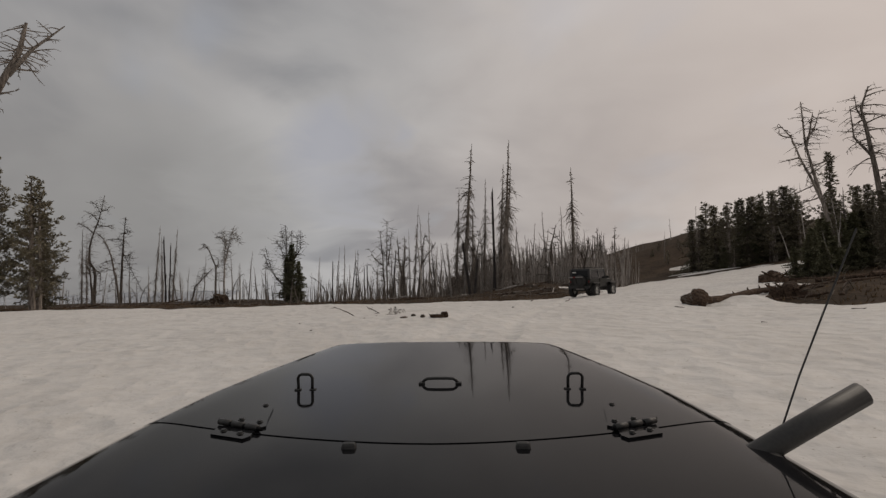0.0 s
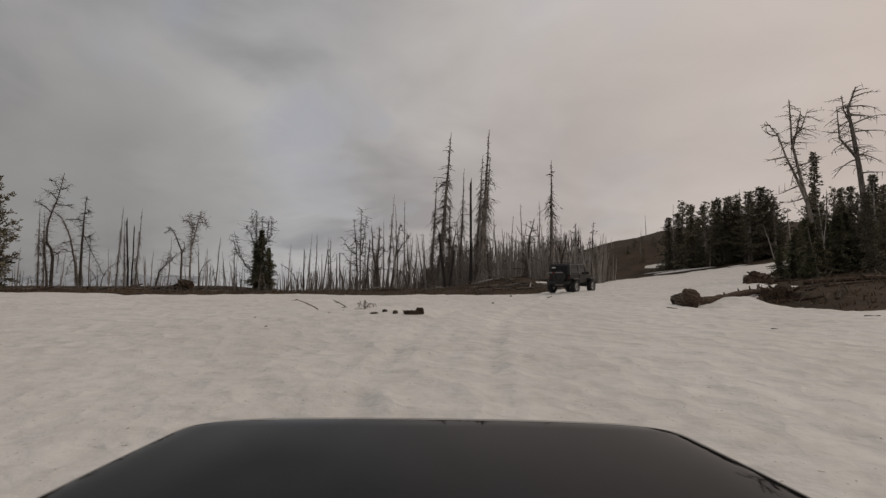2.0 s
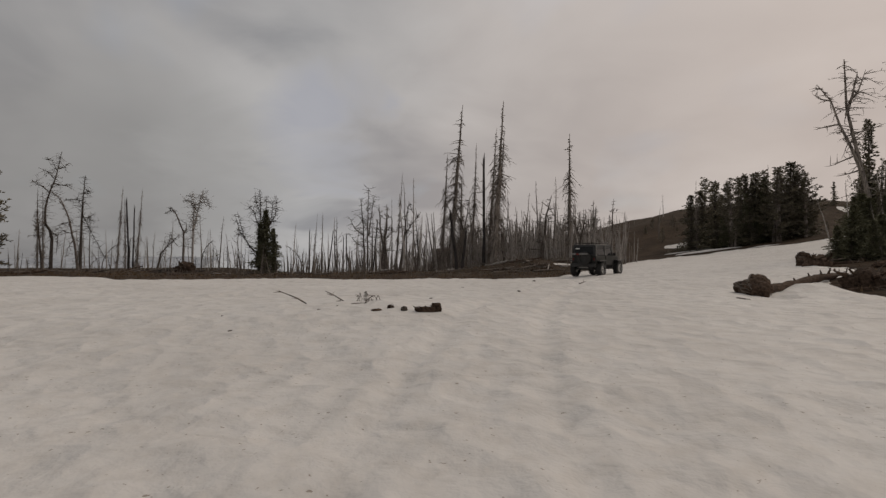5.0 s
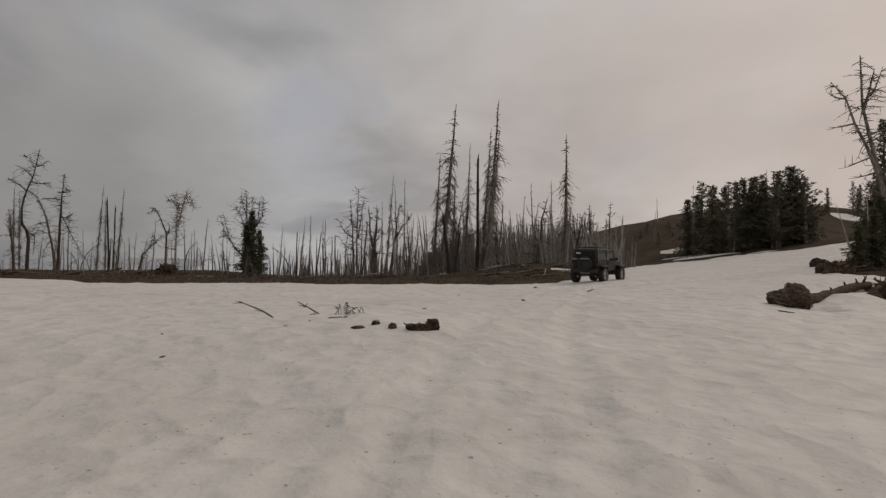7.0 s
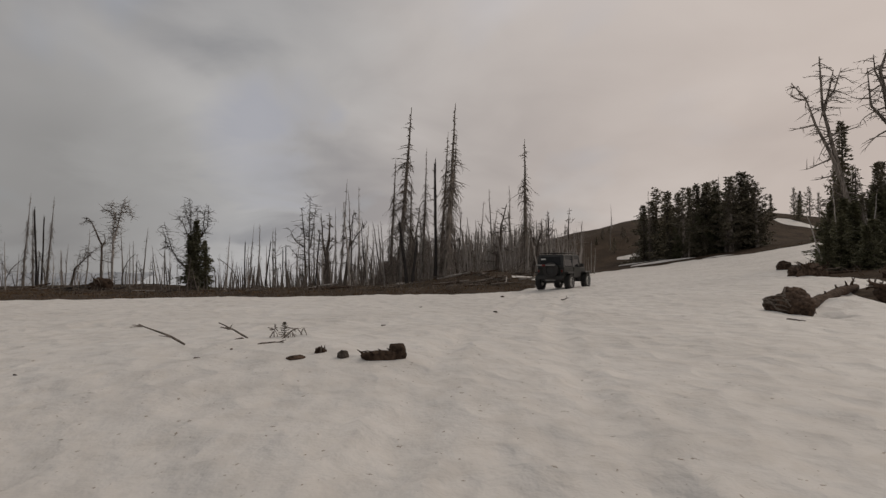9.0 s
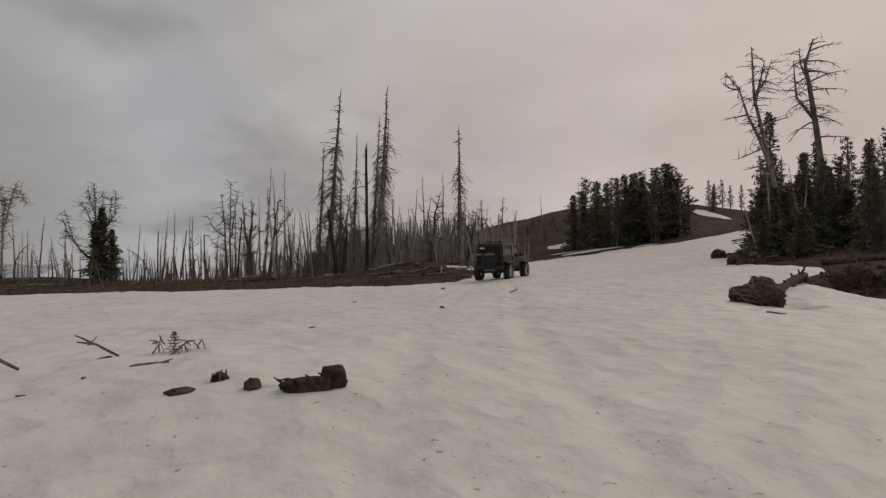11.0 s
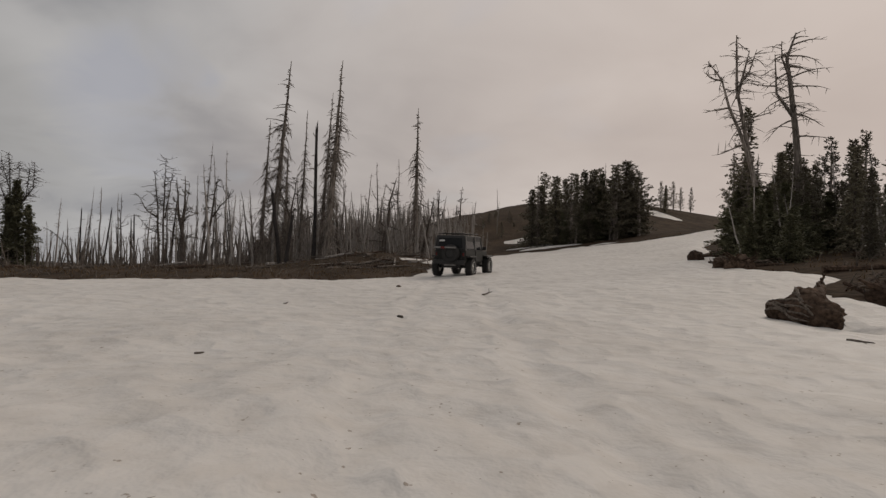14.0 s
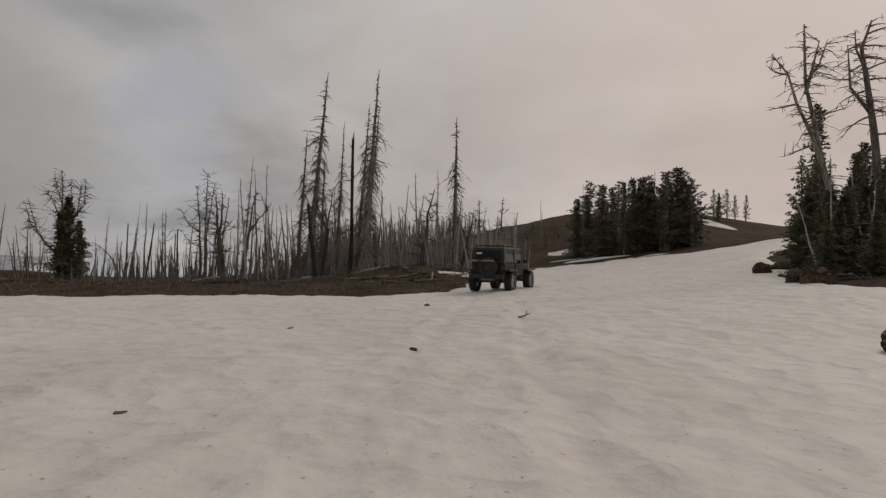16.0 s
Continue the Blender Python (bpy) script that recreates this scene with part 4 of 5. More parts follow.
# ---------- dead trees with a shape of their own ----------
def shaped_tree(x, y, h, stems, fine, bark, label, turn):
    """A dead tree with the given stems and limbs, (points, radius) in parts of its height, and many fine twigs."""
    rnd = random.Random(int(abs(x) * 10 + y))
    trunk, twigs = ([], []), ([], [])
    for k, (pts, r) in enumerate(stems):
        line = [Vector((px * h, rnd.uniform(-0.12, 0.12), pz * h)) for px, pz in pts]
        smooth = [along(line, i / 12) + Vector((rnd.uniform(-0.03, 0.03), rnd.uniform(-0.03, 0.03), 0)) for i in range(13)]
        tube(trunk, smooth, [0.98 * r * (1 - (0.85 if k == 0 or r > 0.1 else 0.8) * i / 12) for i in range(13)], 7)
        reach = sum((b - a).length for a, b in zip(line, line[1:])) / h
        for _ in range(int(6 + 1.25 * fine * reach)):
            a = rnd.uniform(0, 2 * math.pi)
            u = rnd.uniform(0.25 if k == 0 else 0.1, 0.99)
            limb(twigs, rnd, along(line, u), (math.cos(a), math.sin(a), rnd.uniform(-0.5, 0.7)), (0.3 + 1.5 * rnd.random() ** 1.7) * (1.25 - 0.6 * u), 0.028, rnd.choice((-0.08, 0.05, 0.15)), 4, 2, 3, 0.24)
    ob = empty("dead_tree", pose(x, y, floor_at(x, y) - 0.05, 0, 0, turn), label, "dead tree", "dead trees of the burned forest")
    part("trunk", trunk, bark, ob)
    tagged(part("bare_crown", twigs, bark, ob), kind="stuff")
    return ob


shaped_tree(-50.5, 81.7, 15.9, [([(0.00, -0.03), (0.00, 0.12), (0.01, 0.30), (-0.04, 0.39), (-0.04, 0.51), (-0.01, 0.64), (0.04, 0.78), (0.08, 1.00)], 0.25), ([(-0.01, 0.65), (-0.06, 0.70), (-0.13, 0.74)], 0.09), ([(0.03, 0.76), (-0.02, 0.82), (-0.08, 0.85)], 0.07), ([(0.02, 0.73), (0.09, 0.71), (0.16, 0.73)], 0.06), ([(0.06, 0.85), (0.10, 0.87), (0.13, 0.91)], 0.05), ([(0.05, 0.83), (0.01, 0.91), (-0.03, 0.94)], 0.05), ([(0.01, 0.31), (0.05, 0.28), (0.04, 0.12)], 0.08)], 120, BARK_DARK, "tall crooked dead pine with long bare limbs", 33)
shaped_tree(-46.1, 80.5, 10.2, [([(0.00, -0.03), (-0.05, 0.36), (-0.11, 0.69), (-0.19, 0.90), (-0.28, 1.00)], 0.17), ([(-0.07, 0.47), (-0.17, 0.51), (-0.28, 0.41)], 0.05), ([(-0.09, 0.62), (-0.18, 0.60), (-0.25, 0.49)], 0.05), ([(-0.06, 0.39), (-0.12, 0.28), (-0.14, 0.17)], 0.04)], 60, BARK_DARK, "dead tree leaning over with drooping boughs", 31)
shaped_tree(-47.2, 82.6, 12.8, [([(0.00, -0.03), (0.01, 0.28), (0.02, 0.60), (0.03, 0.78), (0.05, 1.00)], 0.22), ([(0.03, 0.73), (-0.06, 0.74), (-0.15, 0.73)], 0.06), ([(0.02, 0.60), (0.10, 0.40), (0.24, 0.10)], 0.06), ([(0.03, 0.79), (0.07, 0.84), (0.10, 0.82)], 0.04), ([(0.01, 0.54), (0.08, 0.56), (0.09, 0.49)], 0.05)], 90, BARK_DARK, "dead pine with a long level arm", 30)
shaped_tree(-36.2, 81.1, 5.2, [([(0.00, -0.03), (0.09, 0.43), (0.32, 0.70), (0.53, 0.92)], 0.13), ([(0.24, 0.62), (0.29, 0.76), (0.32, 1.00)], 0.04)], 30, BARK_DARK, "dead tree bowed far over", 25)
shaped_tree(-32.7, 81.0, 8.4, [([(0.00, -0.03), (0.00, 0.28), (0.01, 0.59), (-0.07, 0.82), (-0.14, 0.97), (-0.24, 0.89)], 0.17), ([(0.01, 0.56), (0.05, 0.67), (0.04, 0.77)], 0.10), ([(-0.14, 0.96), (-0.18, 1.00), (-0.17, 0.92)], 0.03)], 26, BARK_DARK, "dead tree with a hooked crooked top", 23)
shaped_tree(-31.9, 81.9, 10.8, [([(0.00, -0.03), (0.01, 0.37), (0.02, 0.68), (0.04, 0.85)], 0.17), ([(0.02, 0.51), (0.07, 0.75), (0.13, 1.00)], 0.12), ([(0.03, 0.75), (-0.02, 0.85), (-0.07, 0.87)], 0.05), ([(0.09, 0.85), (0.17, 0.85), (0.22, 0.78)], 0.05), ([(0.04, 0.82), (-0.01, 0.91), (0.02, 0.96)], 0.04), ([(0.11, 0.94), (0.16, 0.91), (0.19, 0.85)], 0.04)], 150, BARK_GREY, "pale dead pine with a fine twiggy crown", 22)
shaped_tree(-23.4, 83.6, 11.5, [([(0.00, -0.03), (-0.01, 0.30), (0.02, 0.59), (0.01, 1.00)], 0.17), ([(-0.02, 0.23), (-0.11, 0.31), (-0.17, 0.43), (-0.24, 0.70)], 0.11), ([(-0.16, 0.39), (-0.22, 0.49), (-0.27, 0.69)], 0.05), ([(0.01, 0.39), (0.09, 0.62), (0.08, 0.92)], 0.10), ([(0.03, 0.43), (0.14, 0.62), (0.16, 0.87)], 0.09), ([(0.01, 0.52), (-0.06, 0.72), (-0.11, 0.80)], 0.07), ([(0.06, 0.46), (0.19, 0.69), (0.20, 0.92)], 0.07), ([(0.01, 0.69), (-0.03, 0.85), (-0.04, 0.92)], 0.05)], 130, BARK_DARK, "dead tree with a vase of rising bare stems", 16)
shaped_tree(-7.6, 72.9, 10.6, [([(0.00, -0.03), (-0.01, 0.26), (-0.02, 0.55), (-0.05, 0.87)], 0.15), ([(0.03, -0.03), (0.03, 0.48), (0.04, 1.00)], 0.13), ([(-0.01, 0.45), (-0.10, 0.51), (-0.18, 0.66)], 0.07), ([(-0.01, 0.32), (-0.08, 0.35), (-0.19, 0.48)], 0.05), ([(0.04, 0.45), (0.07, 0.65), (0.10, 0.90)], 0.08)], 70, BARK_DARK, "dead pine with two upright stems and side limbs", 6)


# ---------- fallen wood ----------
def fallen_log(x, y, turn, length, radius, seed, wood=LOG_WOOD, stubs=5, tilt=0.0, reach=0.9, name="fallen_log", label="grey fallen log with broken branch stubs lying on the earth"):
    rnd = random.Random(seed)
    body, bits = ([], []), ([], [])
    pts, p = [], Vector((-length / 2, 0, radius * 0.7))
    for i in range(7):
        pts.append(p.copy())
        p += Vector((length / 6, rnd.uniform(-0.05, 0.05) * length / 3, rnd.uniform(-0.3, 0.3) * radius))
    tube(body, pts, [radius * (1 - 0.5 * i / 6) * rnd.uniform(0.9, 1.1) for i in range(7)], 8)
    for _ in range(stubs):
        a = rnd.uniform(-0.4, math.pi + 0.4)
        limb(bits, rnd, along(pts, rnd.uniform(0.1, 0.95)), (rnd.uniform(-0.3, 0.6), math.cos(a), math.sin(a)), rnd.uniform(0.22, 1.0) * reach, radius * 0.28, 0.02, 3, 1, 4)
    ob = empty(name, pose(x, y, floor_at(x, y) - 0.02, 0, -tilt, turn), label, "log", "fallen logs at the edge of the burned wood" if name == "fallen_log" else "")
    part("trunk", body, wood, ob)
    if stubs:
        tagged(part("stub_growth", bits, TWIG, ob), kind="stuff")
    return ob


wood_dice = random.Random(77)
for i in range(80):
    x = wood_dice.uniform(-44, 14)
    y = (46 if x < -16 else 44) + wood_dice.uniform(2, 26) + max(0, -x - 20) * 0.4
    fallen_log(x, y, wood_dice.uniform(-65, 65), wood_dice.uniform(1.0, 4), wood_dice.uniform(0.05, 0.15), 500 + i, wood_dice.choice((LOG_WOOD, BARK_GREY, BARK_DARK, BARK_DARK, LOG_WOOD)), tilt=wood_dice.uniform(-3, 9))
for i in range(44):
    fallen_log(9.4 + wood_dice.uniform(-4.4, 3.4), 51.0 + wood_dice.uniform(-4, 3), wood_dice.uniform(-75, 75), wood_dice.uniform(0.8, 3.2), wood_dice.uniform(0.04, 0.12), 700 + i, wood_dice.choice((LOG_WOOD, LOG_WOOD, BARK_DARK, BARK_DARK, BARK_GREY)), tilt=wood_dice.uniform(-4, 16))
fallen_log(-31.5, 71.5, 8, 7.0, 0.24, 801, CHAR, 14, 3)
fallen_log(-22.0, 70.0, -6, 7.0, 0.20, 802, CHAR, 12, 0)
for i in range(16):
    fallen_log(wood_dice.uniform(-35, -18), wood_dice.uniform(67, 74), wood_dice.uniform(-40, 40), wood_dice.uniform(1.5, 4.5), wood_dice.uniform(0.07, 0.16), 760 + i, wood_dice.choice((CHAR, LOG_WOOD, BARK_DARK)), 9, wood_dice.uniform(0, 18))
for i, (x, y, turn, ln, r) in enumerate(((17.5, 28.5, -30, 1.8, 0.1), (19.8, 31.5, 20, 2.0, 0.1), (17.6, 24.5, -40, 2.6, 0.14), (19.0, 23.5, 15, 3.2, 0.14), (20.5, 24.0, -15, 4.0, 0.16), (22.5, 28.5, 35, 3.0, 0.12),
                                         (18.3, 31.3, 60, 1.2, 0.12), (21.6, 34.8, -10, 1.6, 0.1), (26.0, 26.0, 10, 3.5, 0.14), (26.0, 22.5, -25, 4.0, 0.15), (16.8, 22.8, 10, 2.4, 0.12))):
    fallen_log(x, y, turn, ln, r * 0.8, 840 + i, LOG_WOOD, 6, wood_dice.uniform(0, 8), 0.55)


def root_wad(x, y):
    """An overturned stump: a knotted root mass with pale roots over it and the log behind, half sunk in snow."""
    rnd = random.Random(12)
    ob = empty("overturned_stump", pose(x, y, float(lie(x, y)) - 0.03), "dark brown overturned stump and root mass half sunk in snow", "stump")
    lumps = (((-0.04, 0.02, 0.22), (0.24, 0.50, 0.27), 8), ((0.16, 0.16, 0.34), (0.28, 0.27, 0.27), 10), ((-0.18, 0.40, 0.24), (0.16, 0.19, 0.17), 0), ((-0.02, -0.30, 0.12), (0.17, 0.20, 0.16), 20))
    skins = []
    for k, (c, r, turn) in enumerate(lumps):
        bm = bmesh.new()
        bmesh.ops.create_icosphere(bm, subdivisions=4, radius=1)
        m = pose(*c, 0, 0, turn)
        for v in bm.verts:
            d = v.co.normalized()
            q = 1 + 0.22 * noise.noise(d * 2.1 + Vector((k * 7, 0, 0))) + 0.20 * abs(noise.noise(d * 4.5 + Vector((k, 5, 0)))) + 0.08 * noise.noise(d * 12)
            v.co = m @ Vector((d.x * r[0] * q, d.y * r[1] * q, d.z * r[2] * q))
        skins.append(BVHTree.FromBMesh(bm))
        part("root_mass", bm, LOG_WOOD, ob, smooth=True)
    # pale roots that run over the mass
    for k in range(7):
        shape, line = ([], []), []
        z, a = 0.24 + 0.055 * k, rnd.uniform(-0.1, 0.1)
        for i in range(8):
            u = i / 7
            q = Vector((-0.9, 0.40 - 0.70 * u + a * 0.4, z - 0.20 * u * u + 0.05 * math.sin(6 * u + k)))
            hits = [h for h in (skin.ray_cast(q, Vector((1, 0.15, 0))) for skin in skins) if h[0]]
            if hits:
                line.append(min(hits, key=lambda h: h[3])[0] + Vector((-0.004, 0, 0)))
        if len(line) < 4:
            continue
        tube(shape, line, [0.02, 0.026, 0.02, 0.026, 0.02, 0.018, 0.014, 0.006][-len(line):], 6)
        part("root", shape, TWIG, ob, "pale bare root")
    for k in range(9):
        shape = ([], [])
        t = rnd.uniform(0, 1)
        limb(shape, rnd, (-0.25 + 0.5 * t, 0.3 - 0.5 * t, rnd.uniform(0.0, 0.3)), (rnd.uniform(-1, 0.6), rnd.uniform(-1, -0.1), rnd.uniform(-0.35, 0.25)), rnd.uniform(0.22, 0.4), 0.035, 0.2, 5, 2, 6, 0.4)
        part("root", shape, TWIG if k % 3 == 1 else LOG_WOOD, ob)
    body = ([], [])
    spine = [Vector(p) for p in ((0.15, 0.15, 0.28), (0.7, 0.52, 0.17), (1.4, 1.02, 0.18), (2.2, 1.56, 0.26), (2.95, 2.10, 0.36), (3.8, 2.70, 0.40), (4.7, 3.40, 0.42))]
    line = [along(spine, i / 30) + Vector((0, 0, 0.02 * noise.noise(Vector((i * 0.5, 2, 0))))) for i in range(31)]
    tube(body, line, [(0.18 - 0.09 * i / 30) * (1 + 0.22 * noise.noise(Vector((i * 0.37, 7, 0))) + 0.10 * rnd.uniform(-1, 1)) for i in range(31)], 12)
    part("log", body, LOG_WOOD, ob, "weathered brown trunk with snow against it")
    for px, py, pz, ln in ((2.05, 1.45, 0.34, 0.12), (2.95, 2.1, 0.42, 0.16), (3.6, 2.5, 0.44, 0.22), (4.2, 3.0, 0.44, 0.3)):
        knot = ([], [])
        limb(knot, rnd, (px, py, pz), (rnd.uniform(-0.5, 0.3), rnd.uniform(-0.3, 0.3), 0.7), ln, 0.05, 0.0, 4, 2, 6, 0.35)
        part("branch_stub", knot, LOG_WOOD, ob)
    return ob


root_wad(8.68, 19.56)


def root_heap(x, y, h, spread, seed):
    """A torn-up heap of roots and splintered wood at the snow's edge."""
    rnd = random.Random(seed)
    ob = empty("root_heap", pose(x, y, floor_at(x, y) - 0.05), "dark tangled heap of torn roots and splintered wood", "root heap", "root heaps at the snow's edge")
    bm = bmesh.new()
    bmesh.ops.create_icosphere(bm, subdivisions=4, radius=1)
    for v in bm.verts:
        d = v.co.normalized()
        q = 1 + 0.35 * noise.noise(d * 1.7 + Vector((seed, 0, 0))) + 0.25 * abs(noise.noise(d * 4.2 + Vector((seed, 5, 0)))) + 0.10 * noise.noise(d * 11)
        v.co = Vector((d.x * spread * 0.5 * q, d.y * spread * 0.35 * q, max(-0.1, d.z) * h * 0.55 * q))
    part("root_mass", bm, LOG_WOOD, ob, smooth=True)
    for k in range(16):
        a = rnd.uniform(0, 6.28)
        shape = ([], [])
        start = (math.cos(a) * spread * rnd.uniform(0.05, 0.4), math.sin(a) * spread * 0.25, h * rnd.uniform(0.1, 0.4))
        limb(shape, rnd, start, (math.cos(a) * rnd.uniform(0.2, 1.2), math.sin(a) * 0.6, rnd.uniform(0.1, 1.1)), h * rnd.uniform(0.4, 0.8), rnd.uniform(0.035, 0.085), 0.05, 5, 3, 6, 0.35)
        part("root", shape, LOG_WOOD if k % 4 else TWIG, ob)
    return ob


root_heap(12.6, 20.7, 0.9, 1.2, 3)
root_heap(16.6, 28.4, 0.8, 1.2, 11)
root_heap(-28.0, 70.6, 2.2, 2.4, 6)
for i, (x, y, turn, ln, r, tilt) in enumerate(((13.6, 21.6, 22, 2.6, 0.14, 6), (12.6, 20.0, -25, 1.7, 0.12, 10), (15.0, 23.0, 28, 3.0, 0.12, 6), (14.3, 20.2, 50, 2.4, 0.13, 8), (12.9, 21.4, 75, 1.6, 0.11, 18))):
    fallen_log(x, y, turn, ln, r * 0.7, 901 + i, LOG_WOOD, 8, tilt, 0.38)


# ---------- small things on the snow ----------
def stick(x, y, turn, length, radius, seed, up=0.0, twigs=2):
    rnd = random.Random(seed)
    shape = ([], [])
    limb(shape, rnd, (0, 0, 0.0), (1, 0, up), length, radius * 0.9, 0.015 if up else 0.0, 6, twigs, 5, 0.14)
    ob = part("stick", shape, BARK_DARK)
    ob.matrix_world = pose(x, y, floor_at(x, y) + radius * 0.5, 0, 0, turn)
    return tagged(ob, "thin dark dead stick lying on snow", "stick", "sticks on the snow")


stick(-2.5, 15.6, 166, 0.60, 0.013, 1, 0.45, 3)
stick(-1.82, 15.85, 160, 0.42, 0.010, 2, 0.75, 4)
stick(-1.86, 15.8, -150, 0.12, 0.008, 3, 0.2, 1)
stick(-3.7, 14.4, -35, 0.17, 0.010, 4)
stick(-3.1, 13.0, 30, 0.06, 0.010, 5, 0, 0)
stick(-2.1, 14.6, 10, 0.06, 0.010, 6, 0, 0)
stick(-1.8, 14.9, 80, 0.05, 0.010, 7, 0, 0)
stick(6.95, 12.5, -32, 0.36, 0.016, 8)
stick(7.3, 18.0, -20, 0.3, 0.016, 9)
stick(5.2, 24.4, 25, 0.3, 0.018, 10)
stick(1.05, 24.4, 40, 0.12, 0.016, 11)
stick(-0.1, 19.1, 20, 0.09, 0.014, 12, 0, 0)
stick(-1.6, 15.35, 25, 0.30, 0.012, 13, 0.05)
stick(9.6, 13.4, -20, 0.3, 0.016, 14)


def chunk(x, y, sx, sy, sz, turn, seed, material, name, label, category):
    bm = bmesh.new()
    bmesh.ops.create_icosphere(bm, subdivisions=3, radius=1)
    for v in bm.verts:
        p = v.co.copy()
        k = 1 + 0.28 * noise.noise(p * 1.7 + Vector((seed, 3, 1))) + 0.12 * noise.noise(p * 5 + Vector((seed, 0, 0)))
        v.co = Vector((p.x * sx * k, p.y * sy * k, max(-0.4, p.z) * sz * k))
    ob = part(name, bm, material)
    ob.matrix_world = pose(x, y, floor_at(x, y) + sz * 0.2, 0, 0, turn)
    return tagged(ob, label, category)


chunk(16.4, 29.0, 0.34, 0.26, 0.36, 20, 21, LOG_WOOD, "tree_stump", "dark rotten stump at the snow's edge", "stump")
chunk(17.0, 28.8, 0.55, 0.25, 0.22, -10, 22, LOG_WOOD, "tree_stump", "low dark rotten stump at the snow's edge", "stump")
chunk(19.4, 33.4, 0.40, 0.30, 0.35, 0, 23, LOG_WOOD, "tree_stump", "dark rotten stump at the snow's edge", "stump")
stub = empty("wood_stub", pose(-0.14, 14.25, floor_at(-0.14, 14.25) - 0.06, 0, 0, 8) @ Matrix.Diagonal((0.72, 0.75, 0.76, 1)), "dark splintered wood stub sticking out of the snow", "stump")
for name, c, r, seed in (("wood", (-0.06, 0.0, 0.08), (0.28, 0.10, 0.10), 3), ("wood_block", (0.20, 0.04, 0.13), (0.13, 0.11, 0.13), 8)):
    lump = bmesh.new()
    bmesh.ops.create_icosphere(lump, subdivisions=4, radius=1)
    for v in lump.verts:
        p = v.co.copy()
        q = max(abs(p.x), abs(p.y), abs(p.z))
        p = p.lerp(p / q, 0.55)
        k = 0.92 + 0.14 * noise.noise(p * 1.6 + Vector((seed, 1, 0))) + 0.12 * noise.noise(Vector((p.x * 1.5 + seed, p.y * 6, p.z * 6)))
        v.co = Vector((c[0] + p.x * r[0] * k, c[1] + p.y * r[1] * k, c[2] + p.z * r[2] * k))
    part(name, lump, LOG_WOOD, stub, smooth=True)
for k in range(7):
    sp = ([], [])
    px, py = -0.27 + 0.07 * k, 0.06 * math.sin(k * 2.3)
    tube(sp, [(px, py, 0.10), (px - 0.05, py * 1.2, 0.165), (px - 0.11 - 0.02 * math.sin(k), py * 1.3, 0.185 + 0.02 * math.cos(k * 3))], [0.022, 0.016, 0.004], 5)
    part("splinter", sp, LOG_WOOD, stub)
post = empty("tree_stump", pose(-0.81, 14.62, floor_at(-0.81, 14.62) - 0.06, 0, 6, 0), "small splintered brown stump sticking out of the snow", "stump")
core, sd = ([], []), random.Random(31)
tube(core, [(0, 0, -0.04), (0.004, 0, 0.04), (0.0, 0.004, 0.085), (0.004, 0.002, 0.105)], [0.066, 0.060, 0.056, 0.044], 11)
part("wood", core, LOG_WOOD, post)
for k in range(12):
    a, high = k * 0.524 + sd.uniform(-0.15, 0.15), sd.uniform(0.09, 0.145)
    sp, cx, cy = ([], []), math.cos(a), math.sin(a)
    tube(sp, [(0.060 * cx, 0.060 * cy, -0.02), (0.058 * cx, 0.058 * cy, 0.06), ((0.054 + sd.uniform(-0.01, 0.012)) * cx, 0.056 * cy, high)], [0.014, 0.012, 0.003], 5)
    part("splinter", sp, TWIG if k % 3 == 0 else LOG_WOOD, post)
chunk(-0.56, 14.35, 0.06, 0.05, 0.06, 0, 2, STONE, "rock", "small dark rock in the snow", "rock")
chunk(-1.03, 14.38, 0.10, 0.05, 0.03, 20, 3, LOG_WOOD, "bark_piece", "flat dark piece of bark on the snow", "bark")
chunk(4.4, 28.5, 0.07, 0.05, 0.04, 0, 5, LOG_WOOD, "bark_piece", "flat dark piece of bark on the snow", "bark")
chunk(2.6, 21.5, 0.05, 0.05, 0.03, 0, 6, STONE, "rock", "small dark rock in the snow", "rock")

seedling = empty("fir_seedling", pose(-1.4, 16.05, floor_at(-1.4, 16.05)) @ Matrix.Diagonal((0.27, 0.27, 0.28, 1)), "small green fir seedling beside bare dead stems in snow", "seedling")
stem = ([], [])
tube(stem, [(0, 0, -0.1), (0.01, 0, 0.3), (0, 0, 0.62)], [0.025, 0.018, 0.005], 6)
part("stem", stem, BARK_DARK, seedling)
rs = random.Random(8)
V, F = [], []
for tier, (h0, reach) in enumerate(((0.08, 0.26), (0.17, 0.30), (0.27, 0.22), (0.37, 0.19), (0.47, 0.13), (0.56, 0.09), (0.63, 0.05))):
    for k in range(7):
        a = k * 0.9 + tier * 0.5 + rs.uniform(-0.25, 0.25)
        ln = reach * rs.uniform(0.6, 1.15)
        for j in range(6):
            u = (j + 1) / 6
            c = Vector((math.cos(a) * ln * u, math.sin(a) * ln * u, h0 + 0.06 * u * u - 0.02 * u))
            for _ in range(5):
                o = Vector((rs.uniform(-1, 1) + math.cos(a), rs.uniform(-1, 1) + math.sin(a), rs.uniform(-0.4, 0.8))).normalized() * 0.055
                w = o.cross(Vector((rs.uniform(-1, 1), rs.uniform(-1, 1), rs.uniform(-1, 1)))).normalized() * 0.010
                b = len(V)
                V += [tuple(c - w), tuple(c + w), tuple(c + o)]
                F.append((b, b + 1, b + 2))
tagged(part("needles", (V, F), NEEDLE_LIGHT, seedling), kind="stuff")


